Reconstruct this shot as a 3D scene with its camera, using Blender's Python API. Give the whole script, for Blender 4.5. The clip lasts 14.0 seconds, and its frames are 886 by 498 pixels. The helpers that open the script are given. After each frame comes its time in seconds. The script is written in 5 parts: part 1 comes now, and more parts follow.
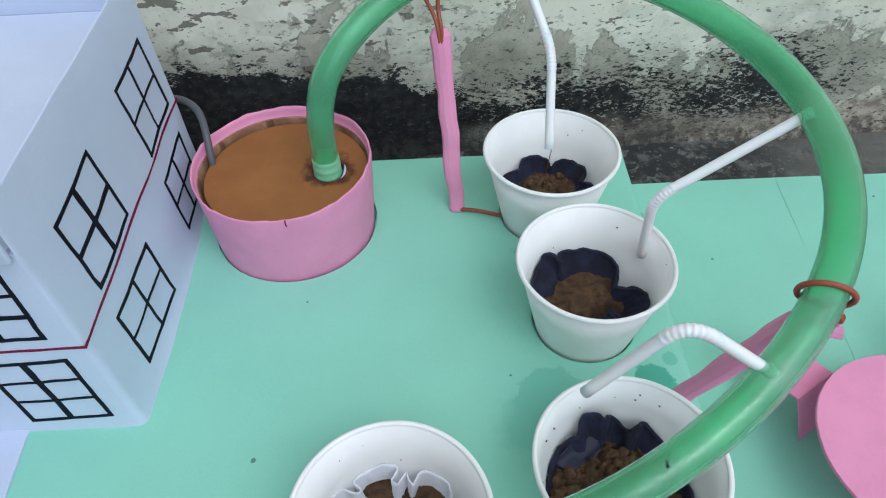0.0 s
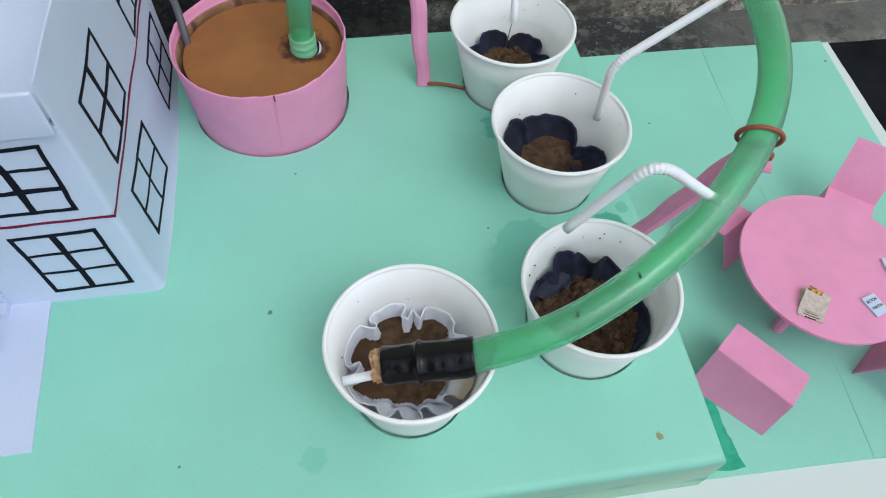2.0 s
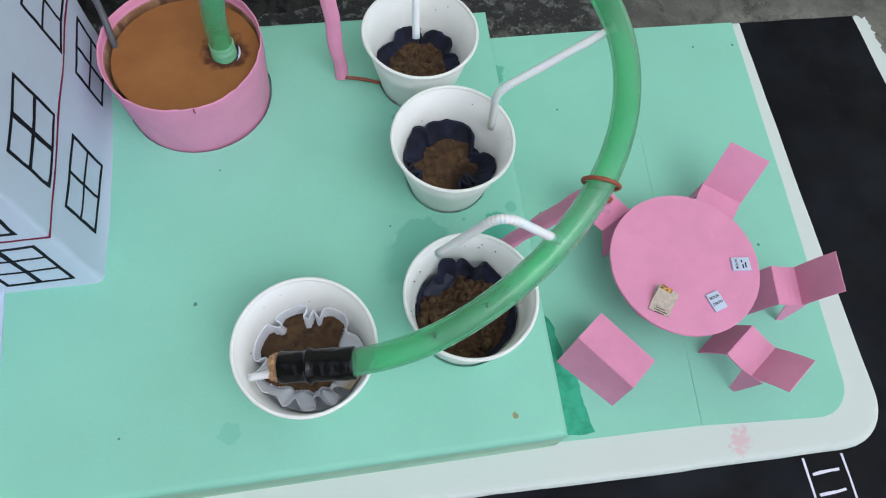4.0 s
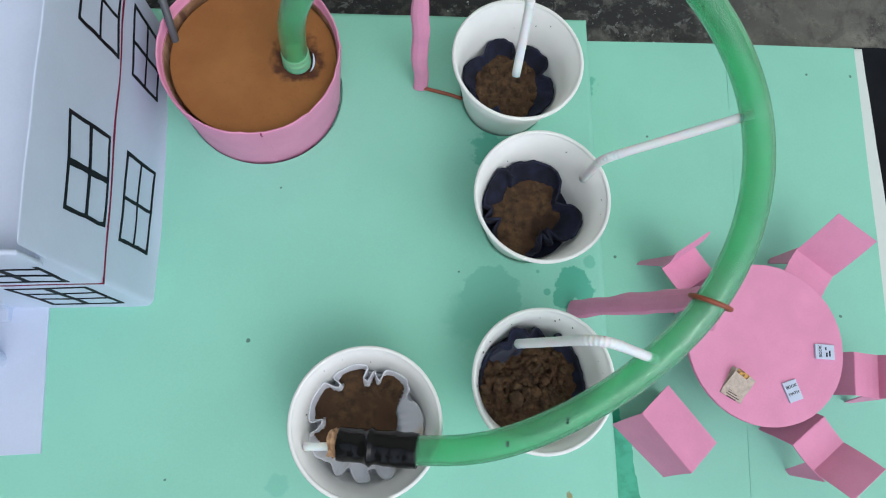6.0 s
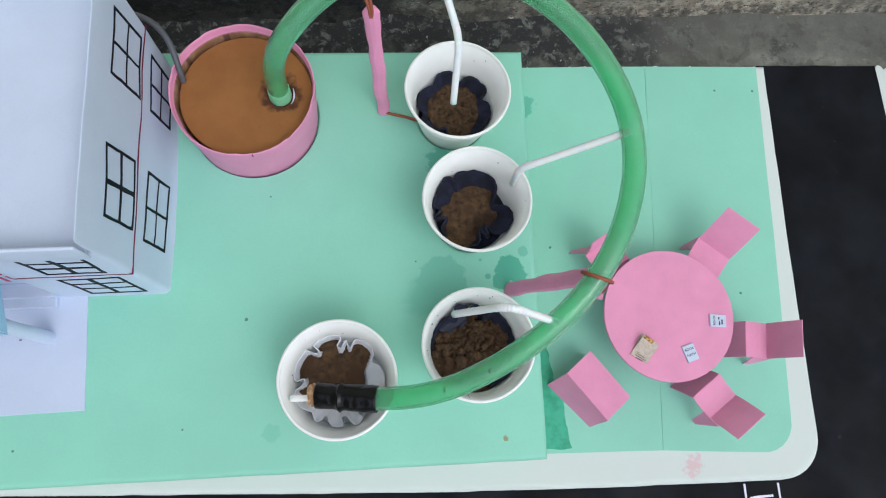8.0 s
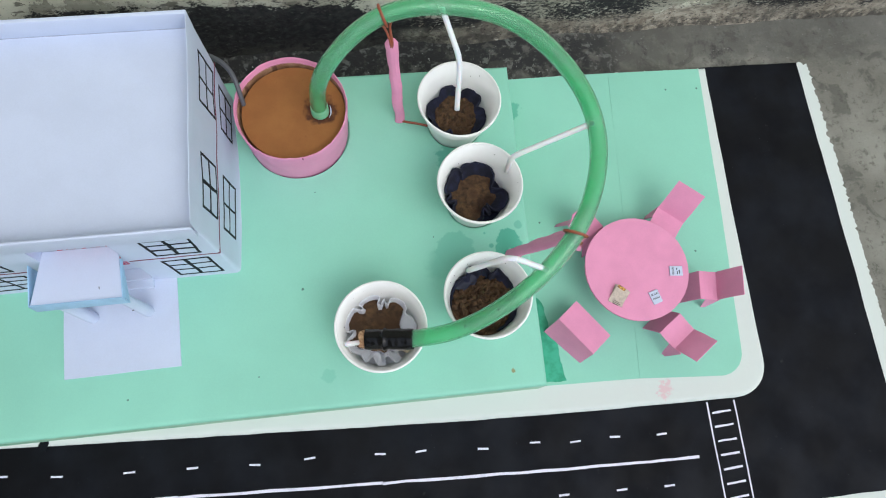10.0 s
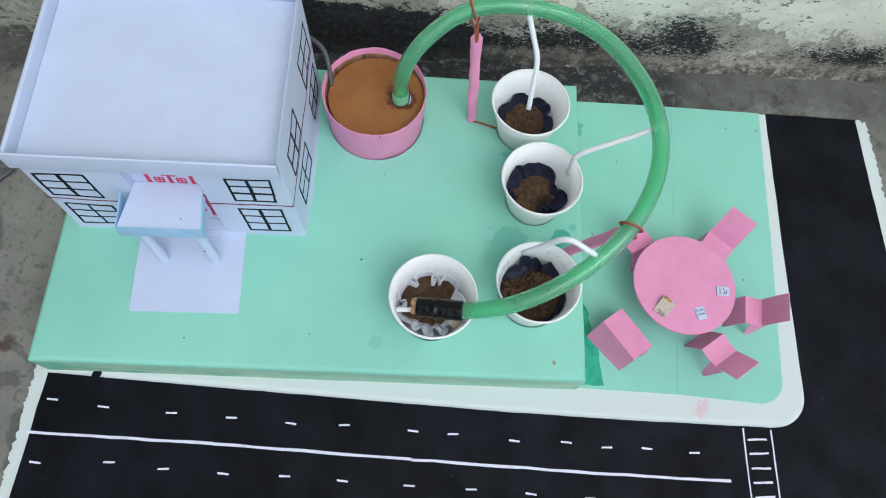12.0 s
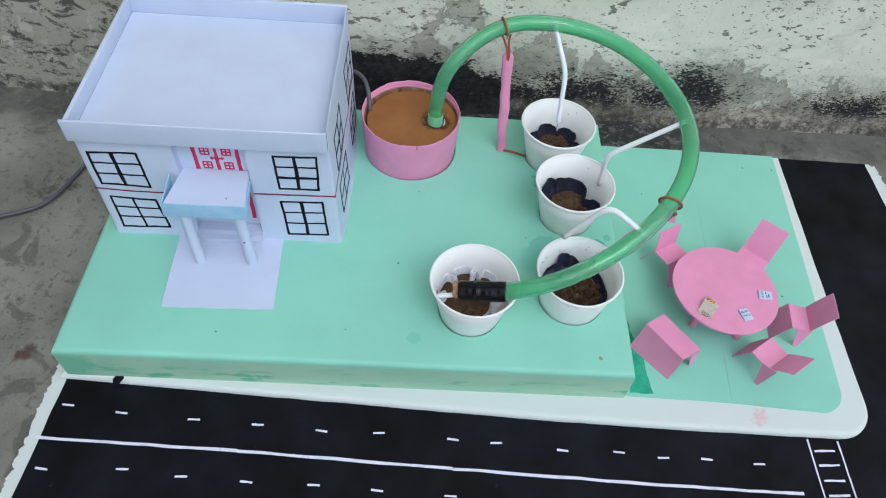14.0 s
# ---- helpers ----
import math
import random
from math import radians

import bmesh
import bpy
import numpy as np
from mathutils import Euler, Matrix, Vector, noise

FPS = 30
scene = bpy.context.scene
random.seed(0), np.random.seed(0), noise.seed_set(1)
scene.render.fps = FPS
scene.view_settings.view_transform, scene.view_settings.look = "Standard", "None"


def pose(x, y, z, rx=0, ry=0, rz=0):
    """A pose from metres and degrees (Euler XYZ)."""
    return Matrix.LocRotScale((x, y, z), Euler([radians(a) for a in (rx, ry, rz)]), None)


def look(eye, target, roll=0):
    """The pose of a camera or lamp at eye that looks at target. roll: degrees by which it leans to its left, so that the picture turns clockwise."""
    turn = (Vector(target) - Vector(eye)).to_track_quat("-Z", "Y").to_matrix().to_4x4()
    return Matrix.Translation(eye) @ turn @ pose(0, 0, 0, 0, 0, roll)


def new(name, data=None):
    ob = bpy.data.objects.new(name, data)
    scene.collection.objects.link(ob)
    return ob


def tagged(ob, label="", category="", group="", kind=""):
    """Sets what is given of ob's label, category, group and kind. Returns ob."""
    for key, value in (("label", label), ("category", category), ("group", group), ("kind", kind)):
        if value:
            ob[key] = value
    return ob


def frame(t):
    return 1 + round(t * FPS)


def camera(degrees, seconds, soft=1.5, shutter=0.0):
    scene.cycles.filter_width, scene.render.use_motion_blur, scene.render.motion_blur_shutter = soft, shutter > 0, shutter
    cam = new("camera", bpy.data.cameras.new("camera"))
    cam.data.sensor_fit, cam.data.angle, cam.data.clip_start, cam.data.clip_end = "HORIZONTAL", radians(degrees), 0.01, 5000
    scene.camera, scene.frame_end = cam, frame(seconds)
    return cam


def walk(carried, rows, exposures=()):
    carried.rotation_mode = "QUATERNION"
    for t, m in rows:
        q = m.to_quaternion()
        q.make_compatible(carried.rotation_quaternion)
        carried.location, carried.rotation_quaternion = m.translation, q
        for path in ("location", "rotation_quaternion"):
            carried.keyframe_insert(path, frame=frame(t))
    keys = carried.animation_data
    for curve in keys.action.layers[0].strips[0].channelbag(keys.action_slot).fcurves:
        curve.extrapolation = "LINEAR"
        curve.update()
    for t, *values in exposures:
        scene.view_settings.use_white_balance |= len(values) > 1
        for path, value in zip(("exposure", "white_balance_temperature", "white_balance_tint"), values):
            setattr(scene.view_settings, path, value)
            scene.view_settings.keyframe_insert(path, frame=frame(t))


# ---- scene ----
cam = camera(65.5, 14.0, 1.1)
PATH = [
    (0, (0.0063, -0.0378, 0.3797), (0.0299, 1.3197, -1.0888), -2.33),
    (0.5, (-0.0341, -0.0070, 0.3527), (0.1599, 1.3233, -1.1281), 0.56),
    (1, (-0.0474, -0.0245, 0.3320), (0.0961, 1.1350, -1.2912), 2.09),
    (1.5, (-0.0361, -0.0438, 0.3474), (0.2026, 1.0730, -1.2945), 5.75),
    (2, (-0.0383, -0.0742, 0.4034), (0.2093, 1.0133, -1.2568), 4.29),
    (2.5, (-0.0095, -0.1088, 0.4560), (0.3121, 1.0359, -1.1522), 4.63),
    (2.7, (0.0064, -0.1234, 0.4631), (0.3364, 1.0469, -1.1248), 4.30),
    (4.8, (0.0195, 0.0268, 0.5125), (0.1942, 0.5180, -1.4183), 16.96),
    (5, (0.0114, 0.0421, 0.5143), (0.1761, 0.5132, -1.4225), 17.79),
    (5.5, (-0.0066, 0.0759, 0.5092), (0.2298, 0.6562, -1.3901), 19.05),
    (6, (-0.0106, 0.0752, 0.4971), (0.1852, 0.5377, -1.4388), 21.39),
    (6.5, (-0.0047, 0.0730, 0.5104), (0.2080, 0.4483, -1.4425), 28.78),
    (7, (-0.0018, 0.0638, 0.5671), (0.2452, 0.4798, -1.3735), 29.57),
    (7.2, (0.0078, 0.0537, 0.5929), (0.2425, 0.5204, -1.3377), 24.70),
    (9.3, (0.0227, 0.0270, 0.6098), (0.1602, 0.5113, -1.3258), 12.36),
    (9.5, (0.0069, 0.0127, 0.6303), (0.1576, 0.5332, -1.2949), 11.96),
    (10, (-0.0154, -0.0304, 0.7287), (0.1778, 0.4891, -1.1930), 14.34),
    (10.5, (-0.0358, -0.0306, 0.7613), (0.0904, 0.5231, -1.1564), 8.58),
    (11, (-0.0500, -0.0438, 0.7585), (0.0631, 0.5576, -1.1456), 10.83),
    (11.5, (-0.0494, -0.0782, 0.7407), (0.0273, 0.5799, -1.1463), 9.26),
    (12, (-0.0436, -0.1275, 0.7256), (0.0597, 0.6113, -1.1301), 9.81),
    (12.5, (-0.0782, -0.1718, 0.6946), (0.0123, 0.7669, -1.0691), 5.19),
    (13, (-0.0902, -0.2128, 0.6835), (0.0325, 0.7982, -1.0378), 6.60),
    (13.5, (-0.0809, -0.2412, 0.6638), (0.0246, 0.8803, -0.9888), 6.11),
    (14, (-0.0750, -0.2962, 0.6266), (0.0093, 0.9258, -0.9544), 5.75),
]
walk(cam, [(t, look(eye, target, roll)) for t, eye, target, roll in PATH], [(0, -0.33, 5260, 4), (1, -0.35, 5330, 4), (2.5, -0.31, 5420, 4), (5, -0.42, 5440, 4), (6, -0.38, 5460, 4), (7.2, -0.30, 5490, 4), (9.5, -0.24, 5530, 4), (10, -0.21, 5620, 4), (10.5, -0.20, 5400, 4), (12, -0.27, 5350, 4), (14, -0.33, 5310, 4)])

# ---- world and light ----
SUN_AZ, SUN_EL = radians(150), radians(57)      # clockwise from +y; height over the horizon
world = bpy.data.worlds.new("sky")
scene.world = world
world.use_nodes = True
wn = world.node_tree
sky = wn.nodes.new("ShaderNodeTexSky")
sky.sky_type, sky.sun_disc = "NISHITA", False
sky.sun_elevation, sky.sun_rotation = SUN_EL, SUN_AZ
sky.air_density, sky.dust_density, sky.ozone_density = 0.7, 6.0, 1.0
wn.nodes["Background"].inputs["Strength"].default_value = 0.15
wn.links.new(sky.outputs["Color"], wn.nodes["Background"].inputs["Color"])
sun = new("sun", bpy.data.lights.new("sun", "SUN"))
sun.data.energy, sun.data.angle, sun.data.color = 1.45, radians(165), (1.0, 0.925, 0.82)
sun.matrix_world = look((0, 0, 0), (-math.sin(SUN_AZ) * math.cos(SUN_EL), -math.cos(SUN_AZ) * math.cos(SUN_EL), -math.sin(SUN_EL)))


# ---- materials ----
class Mat:
    """A node material with short calls."""

    def __init__(self, name, rough=0.6, metal=0.0):
        self.m = bpy.data.materials.new(name)
        self.m.use_nodes = True
        self.t = self.m.node_tree
        self.b = self.t.nodes["Principled BSDF"]
        self.b.inputs["Roughness"].default_value = rough
        self.b.inputs["Metallic"].default_value = metal
        self.p = self.n("ShaderNodeNewGeometry").outputs["Position"]

    def n(self, kind, ins=None, operation="", data_type="", feature=""):
        nd = self.t.nodes.new(kind)
        if operation:
            nd.operation = operation
        if data_type:
            nd.data_type = data_type
        if feature:
            nd.feature = feature
        for k, v in (ins or {}).items():
            if isinstance(v, bpy.types.NodeSocket):
                self.t.links.new(v, nd.inputs[k])
            else:
                nd.inputs[k].default_value = v
        return nd

    def noise(self, scale, detail=4.0, rough=0.55, vec=None, out="Fac", distortion=0.0):
        return self.n("ShaderNodeTexNoise", {"Vector": vec or self.p, "Scale": scale, "Detail": detail, "Roughness": rough, "Distortion": distortion}).outputs[out]

    def ramp(self, v, lo, hi, a=0.0, b=1.0, smooth=True):
        nd = self.n("ShaderNodeMapRange", {"Value": v, "From Min": lo, "From Max": hi, "To Min": a, "To Max": b})
        nd.interpolation_type = "SMOOTHSTEP" if smooth else "LINEAR"
        return nd.outputs["Result"]

    def math(self, op, a, b=0.0):
        nd = self.n("ShaderNodeMath", {0: a, 1: b}, operation=op)
        return nd.outputs[0]

    def mix(self, f, a, b):
        nd = self.n("ShaderNodeMix", data_type="RGBA")
        for i, v in ((0, f), (6, a), (7, b)):
            if isinstance(v, bpy.types.NodeSocket):
                self.t.links.new(v, nd.inputs[i])
            else:
                nd.inputs[i].default_value = (*v, 1.0) if isinstance(v, tuple) and len(v) == 3 else v
        return nd.outputs[2]

    def axis(self, which, vec=None):
        return self.n("ShaderNodeSeparateXYZ", {0: vec or self.p}).outputs[which]

    def blob(self, centre, radius, wobble=0.5, scale=60.0, edge=0.25):
        """1 inside an uneven patch round a place, 0 outside."""
        d = self.n("ShaderNodeVectorMath", {0: self.p, 1: centre}, operation="DISTANCE").outputs["Value"]
        w = self.math("MULTIPLY", self.math("SUBTRACT", self.noise(scale, 3.0), 0.5), radius * wobble * 2.2)
        return self.ramp(self.math("ADD", d, w), radius * (1 - edge), radius * (1 + edge), 1.0, 0.0)

    def thin(self, share):
        """Lets some light through, as thin paper does."""
        c = self.b.inputs["Base Color"].links[0].from_socket
        glow = self.n("ShaderNodeBsdfTranslucent", {"Color": c}).outputs[0]
        both = self.n("ShaderNodeMixShader", {0: share, 1: self.b.outputs[0], 2: glow}).outputs[0]
        self.t.links.new(both, self.t.nodes["Material Output"].inputs["Surface"])
        return self

    def bump(self, height, strength=0.3, distance=0.001):
        self.t.links.new(self.n("ShaderNodeBump", {"Height": height, "Strength": strength, "Distance": distance}).outputs[0], self.b.inputs["Normal"])
        return self

    def colour(self, c):
        if isinstance(c, bpy.types.NodeSocket):
            self.t.links.new(c, self.b.inputs["Base Color"])
        else:
            self.b.inputs["Base Color"].default_value = (*c, 1.0)
        return self

    def rough(self, v):
        self.t.links.new(v, self.b.inputs["Roughness"])
        return self

    def set(self, **ins):
        for k, v in ins.items():
            self.b.inputs[k.replace("_", " ").title().replace("Ior", "IOR")].default_value = v
        return self


def dull(c, f):
    return tuple(x * f for x in c)


def paper(name, c, rough=0.75, var=0.10, grain=0.25, fold=35.0):
    """Coloured card: faint clouding, fine fibre grain and soft waviness."""
    m = Mat(name, rough)
    f = m.math("ADD", m.math("MULTIPLY", m.noise(fold, 3.0), 0.7), m.math("MULTIPLY", m.noise(700.0, 2.0), 0.3))
    m.colour(m.mix(m.ramp(f, 0.3, 0.7), dull(c, 1 - var), dull(c, 1 + var * 0.5)))
    h = m.math("ADD", m.math("MULTIPLY", m.noise(1500.0, 2.0), 0.12), m.noise(fold * 1.6, 2.0))
    return m.bump(h, grain, 0.0012)


GREEN = (0.286, 0.612, 0.464)
WHITE = (0.57, 0.63, 0.775)
PINK = (0.780, 0.312, 0.498)

white_card = paper("white_card", WHITE, 0.55, 0.05, 0.2, 22.0).m
white_foam = paper("white_foam", (0.64, 0.685, 0.645), 0.8, 0.10, 0.35, 50.0)
white_foam.colour(white_foam.mix(white_foam.blob((0.272, -0.010, 0.01), 0.0075, 1.4, 240.0, 0.35), (0.64, 0.685, 0.645), (0.68, 0.52, 0.53)))
white_foam = white_foam.m
pink_card = paper("pink_card", PINK, 0.6, 0.07, 0.22, 45.0).thin(0.06).m
blue_card = paper("blue_card", (0.37, 0.57, 0.78), 0.5, 0.12, 0.2, 60.0).m

green_card = Mat("green_card", 0.62)
g = green_card
cloud = g.math("ADD", g.math("MULTIPLY", g.noise(9.0, 3.0), 0.75), g.math("MULTIPLY", g.noise(900.0, 2.0), 0.25))
gc = g.mix(g.ramp(cloud, 0.3, 0.7), dull(GREEN, 0.94), dull(GREEN, 1.05))
wet = None
for centre, r, wob, edge, share in (((0.0650, 0.1490, 0.056), 0.0195, 0.30, 0.05, 0.36), ((0.0540, 0.1330, 0.056), 0.0190, 0.40, 0.40, 0.34), ((0.1200, 0.1560, 0.056), 0.0112, 0.60, 0.06, 0.80), ((0.1120, 0.1460, 0.056), 0.0065, 0.50, 0.10, 0.80),
                                    ((0.1285, 0.1500, 0.056), 0.0058, 0.60, 0.08, 0.78), ((0.1022, 0.1500, 0.056), 0.0024, 0.50, 0.12, 0.65), ((0.1320, 0.1700, 0.056), 0.0044, 0.60, 0.15, 0.42), ((0.0967, 0.1642, 0.056), 0.0014, 0.40, 0.20, 0.55),
                                    ((-0.071, 0.037, 0.056), 0.0065, 0.60, 0.16, 0.24), ((0.072, 0.250, 0.056), 0.014, 0.90, 0.16, 0.62), ((0.155, 0.322, 0.012), 0.010, 1.00, 0.16, 0.62)):
    s = g.math("MULTIPLY", g.blob(centre, r, wob, 130.0, edge), share)
    wet = s if wet is None else g.math("MAXIMUM", wet, s)
gc = g.mix(wet, gc, (0.062, 0.372, 0.245))
for at, size in (((0.2020, 0.2790, 0.0118), 0.0009), ((0.1668, 0.1832, 0.0118), 0.0012), ((-0.0905, 0.1237, 0.056), 0.0013), ((-0.1365, 0.0428, 0.056), 0.0008), ((0.3430, 0.3332, 0.0118), 0.0011),
                 ((0.3810, 0.3320, 0.0118), 0.0012), ((0.3364, 0.1343, 0.0118), 0.0011), ((-0.2569, 0.0347, 0.056), 0.0010), ((-0.0720, 0.2240, 0.056), 0.0008), ((0.0440, 0.1650, 0.056), 0.0007)):
    gc = g.mix(g.math("MULTIPLY", g.blob(at, size, 0.6, 400.0, 0.3), 0.8), gc, (0.045, 0.105, 0.080))
gc = g.mix(g.blob((0.107, 0.0225, 0.056), 0.0020, 1.0, 300.0), gc, (0.26, 0.27, 0.12))
g.colour(gc)
g.rough(g.math("SUBTRACT", 0.62, g.math("MULTIPLY", wet, 0.25)))
g.bump(g.math("ADD", g.noise(40.0, 2.0), g.math("MULTIPLY", g.noise(1400.0, 2.0), 0.1)), 0.22, 0.0012)
green_card = g.m

# painted foam sides: paler, with brushed dark green smears
sp = Mat("green_painted_foam", 0.7)
along = sp.n("ShaderNodeVectorMath", {0: sp.p, 1: (1.0, 1.0, 3.2)}, operation="MULTIPLY").outputs[0]
side_c = sp.mix(sp.ramp(sp.noise(12.0, 4.0), 0.3, 0.7), (0.310, 0.545, 0.385), (0.385, 0.595, 0.425))
side_c = sp.mix(sp.ramp(sp.noise(70.0, 5.0, 0.6, along), 0.35, 0.7, 0.0, 0.35), side_c, (0.37, 0.575, 0.425))
smear = sp.math("MULTIPLY", sp.ramp(sp.noise(24.0, 5.0, 0.6, along), 0.53, 0.66), sp.ramp(sp.axis(2), 0.018, 0.040, 0.90, 0.22))
smear = sp.math("MAXIMUM", smear, sp.math("MULTIPLY", sp.blob((-0.392, 0.008, 0.026), 0.024, 0.7, 60.0, 0.35), 0.75))
side_c = sp.mix(sp.ramp(sp.math("ADD", sp.axis(2), sp.math("MULTIPLY", sp.noise(30.0, 4.0), 0.02)), 0.052, 0.066), side_c, dull(GREEN, 1.03))
side_c = sp.mix(smear, side_c, (0.125, 0.420, 0.255))
sp.colour(side_c)
side_green = sp.bump(sp.noise(60.0, 5.0), 0.4, 0.0015).m

damp = Mat("damp_green", 0.33)
damp.colour(damp.mix(damp.ramp(damp.noise(90.0, 4.0), 0.35, 0.65), (0.03, 0.30, 0.16), (0.06, 0.42, 0.25)))
damp_green = damp.bump(damp.noise(200.0, 3.0), 0.2, 0.0006).m

road = Mat("black_card", 0.55)
rc = road.mix(road.ramp(road.noise(14.0, 5.0), 0.35, 0.7), (0.0018, 0.0021, 0.0036), (0.0066, 0.0080, 0.0122))
rc = road.mix(road.ramp(road.noise(420.0, 2.0, 0.7), 0.765, 0.80), rc, (0.09, 0.09, 0.09))
rc = road.mix(road.ramp(road.noise(45.0, 3.0, 0.7), 0.68, 0.80), rc, (0.030, 0.030, 0.028))
road.colour(rc).rough(road.ramp(road.noise(22.0, 4.0), 0.3, 0.7, 0.48, 0.75)).set(specular_ior_level=0.15)
black_card = road.bump(road.noise(60.0, 3.0), 0.15, 0.001).m

# thin white board that lets some light through
cp = Mat("cup_paper", 0.42)
cup_c = cp.mix(cp.ramp(cp.noise(60.0, 4.0), 0.35, 0.7), (0.915, 0.912, 0.885), (0.95, 0.945, 0.92))
cp.colour(cup_c).bump(cp.noise(160.0, 3.0), 0.08, 0.0006)
cup_paper = cp.thin(0.10).m

soil = Mat("soil", 0.95)
sc = soil.mix(soil.ramp(soil.noise(170.0, 6.0, 0.65), 0.3, 0.7), (0.030, 0.017, 0.008), (0.125, 0.068, 0.028))
sc = soil.mix(soil.ramp(soil.noise(60.0, 3.0), 0.45, 0.65), sc, (0.070, 0.036, 0.016))
sc = soil.mix(soil.math("MULTIPLY", soil.blob((0.1030, 0.1880, 0.068), 0.0125, 0.5, 120.0, 0.25), 0.75), sc, (0.022, 0.009, 0.004))
soil.colour(sc)
soil = soil.bump(soil.noise(600.0, 6.0, 0.7), 0.8, 0.0012).m

lid_brown = Mat("brown_board", 0.85)
lc = lid_brown.mix(lid_brown.ramp(lid_brown.noise(30.0, 4.0), 0.3, 0.7), (0.235, 0.092, 0.020), (0.285, 0.118, 0.028))
lc = lid_brown.mix(lid_brown.math("MULTIPLY", lid_brown.blob((-0.0575, 0.2935, 0.100), 0.0150, 0.6, 150.0, 0.25), 0.96), lc, (0.055, 0.014, 0.005))
lc = lid_brown.mix(lid_brown.ramp(lid_brown.noise(900.0, 2.0), 0.62, 0.75, 0.0, 0.35), lc, (0.12, 0.045, 0.012))
lid_brown = lid_brown.colour(lc).bump(lid_brown.noise(500.0, 4.0), 0.25, 0.0006).m

ic = Mat("stained_card", 0.85)
upright = ic.n("ShaderNodeVectorMath", {0: ic.p, 1: (1.0, 1.0, 0.12)}, operation="MULTIPLY").outputs[0]
ic_c = ic.mix(ic.ramp(ic.noise(70.0, 4.0), 0.35, 0.65), (0.20, 0.095, 0.04), (0.40, 0.23, 0.13))
ic_c = ic.mix(ic.ramp(ic.noise(85.0, 2.0, 0.5, upright), 0.58, 0.66, 0.0, 0.8), ic_c, (0.085, 0.032, 0.020))
inner_card = ic.colour(ic_c).m

navy = Mat("navy_cloth", 0.9)
navy.colour(navy.mix(navy.ramp(navy.noise(90.0, 4.0), 0.35, 0.7), (0.005, 0.006, 0.016), (0.014, 0.017, 0.046)))
navy_cloth = navy.bump(navy.noise(1600.0, 2.0), 0.35, 0.0005).m
# lighter, smoother copy of the navy: light on a thin flap, put into its colour
lit_navy = Mat("lit_navy_cloth", 0.62)
lit_navy = lit_navy.colour(lit_navy.mix(lit_navy.noise(120.0, 3.0), (0.008, 0.010, 0.026), (0.018, 0.021, 0.046))).bump(lit_navy.noise(300.0, 3.0), 0.25, 0.0008).m
tissue = Mat("white_cloth", 0.85)
tissue.colour(tissue.mix(tissue.blob((0.012, 0.052, 0.078), 0.012, 0.7, 90.0, 0.5), (0.74, 0.75, 0.80), (0.52, 0.42, 0.30)))
white_cloth = tissue.bump(tissue.noise(1500.0, 2.0), 0.3, 0.0005).m

hose_mat = Mat("green_hose", 0.24)
hc = hose_mat.mix(hose_mat.ramp(hose_mat.noise(22.0, 3.0), 0.3, 0.7), (0.345, 0.815, 0.495), (0.425, 0.850, 0.565))
hc = hose_mat.mix(hose_mat.ramp(hose_mat.noise(260.0, 3.0, 0.7), 0.755, 0.80, 0.0, 0.7), hc, (0.010, 0.110, 0.045))
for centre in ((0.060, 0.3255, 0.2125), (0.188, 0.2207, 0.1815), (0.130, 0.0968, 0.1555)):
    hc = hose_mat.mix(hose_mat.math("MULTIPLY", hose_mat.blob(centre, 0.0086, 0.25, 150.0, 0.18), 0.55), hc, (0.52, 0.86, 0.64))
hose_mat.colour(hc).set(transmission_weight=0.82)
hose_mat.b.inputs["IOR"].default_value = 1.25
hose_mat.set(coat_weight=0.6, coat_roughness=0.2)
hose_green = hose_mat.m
hose_pale = Mat("pale_green_plastic", 0.4).colour((0.260, 0.620, 0.350)).set(subsurface_weight=0.2, subsurface_scale=0.008).m

black_tape = Mat("black_tape", 0.20)
black_tape.colour((0.0012, 0.0012, 0.0016)).set(specular_ior_level=0.30)
black_tape = black_tape.bump(black_tape.noise(130.0, 3.0), 0.40, 0.0014).m
cork = Mat("brown_tape", 0.7)
cork = cork.colour(cork.mix(cork.ramp(cork.noise(250.0, 4.0), 0.35, 0.65), (0.28, 0.15, 0.07), (0.55, 0.36, 0.20))).bump(cork.noise(300.0, 4.0), 0.7, 0.002).m
straw_white = Mat("white_plastic", 0.32).colour((0.82, 0.83, 0.84)).set(subsurface_weight=0.25, subsurface_scale=0.004).m
band_brown = Mat("brown_rubber", 0.5)
band_brown = band_brown.colour(band_brown.mix(band_brown.noise(300.0, 3.0), (0.20, 0.045, 0.02), (0.36, 0.10, 0.05))).m
seam_grey = Mat("pencil_grey", 0.7).colour((0.34, 0.38, 0.48)).m
cable_grey = Mat("grey_cable", 0.45).colour((0.085, 0.088, 0.10)).m
ink_black = Mat("black_ink", 0.6).colour((0.005, 0.006, 0.012)).set(specular_ior_level=0.12).m
ink_red = Mat("red_ink", 0.5).colour((0.52, 0.008, 0.075)).m
ink_dark_red = Mat("dark_red_ink", 0.5).colour((0.17, 0.006, 0.040)).set(specular_ior_level=0.12).m
line_white = Mat("white_paint", 0.6)
line_white = line_white.colour(line_white.mix(line_white.ramp(line_white.noise(120.0, 3.0), 0.5, 0.8), (0.78, 0.76, 0.88), (0.60, 0.58, 0.70))).m
print_ochre = Mat("printed_ochre", 0.6)
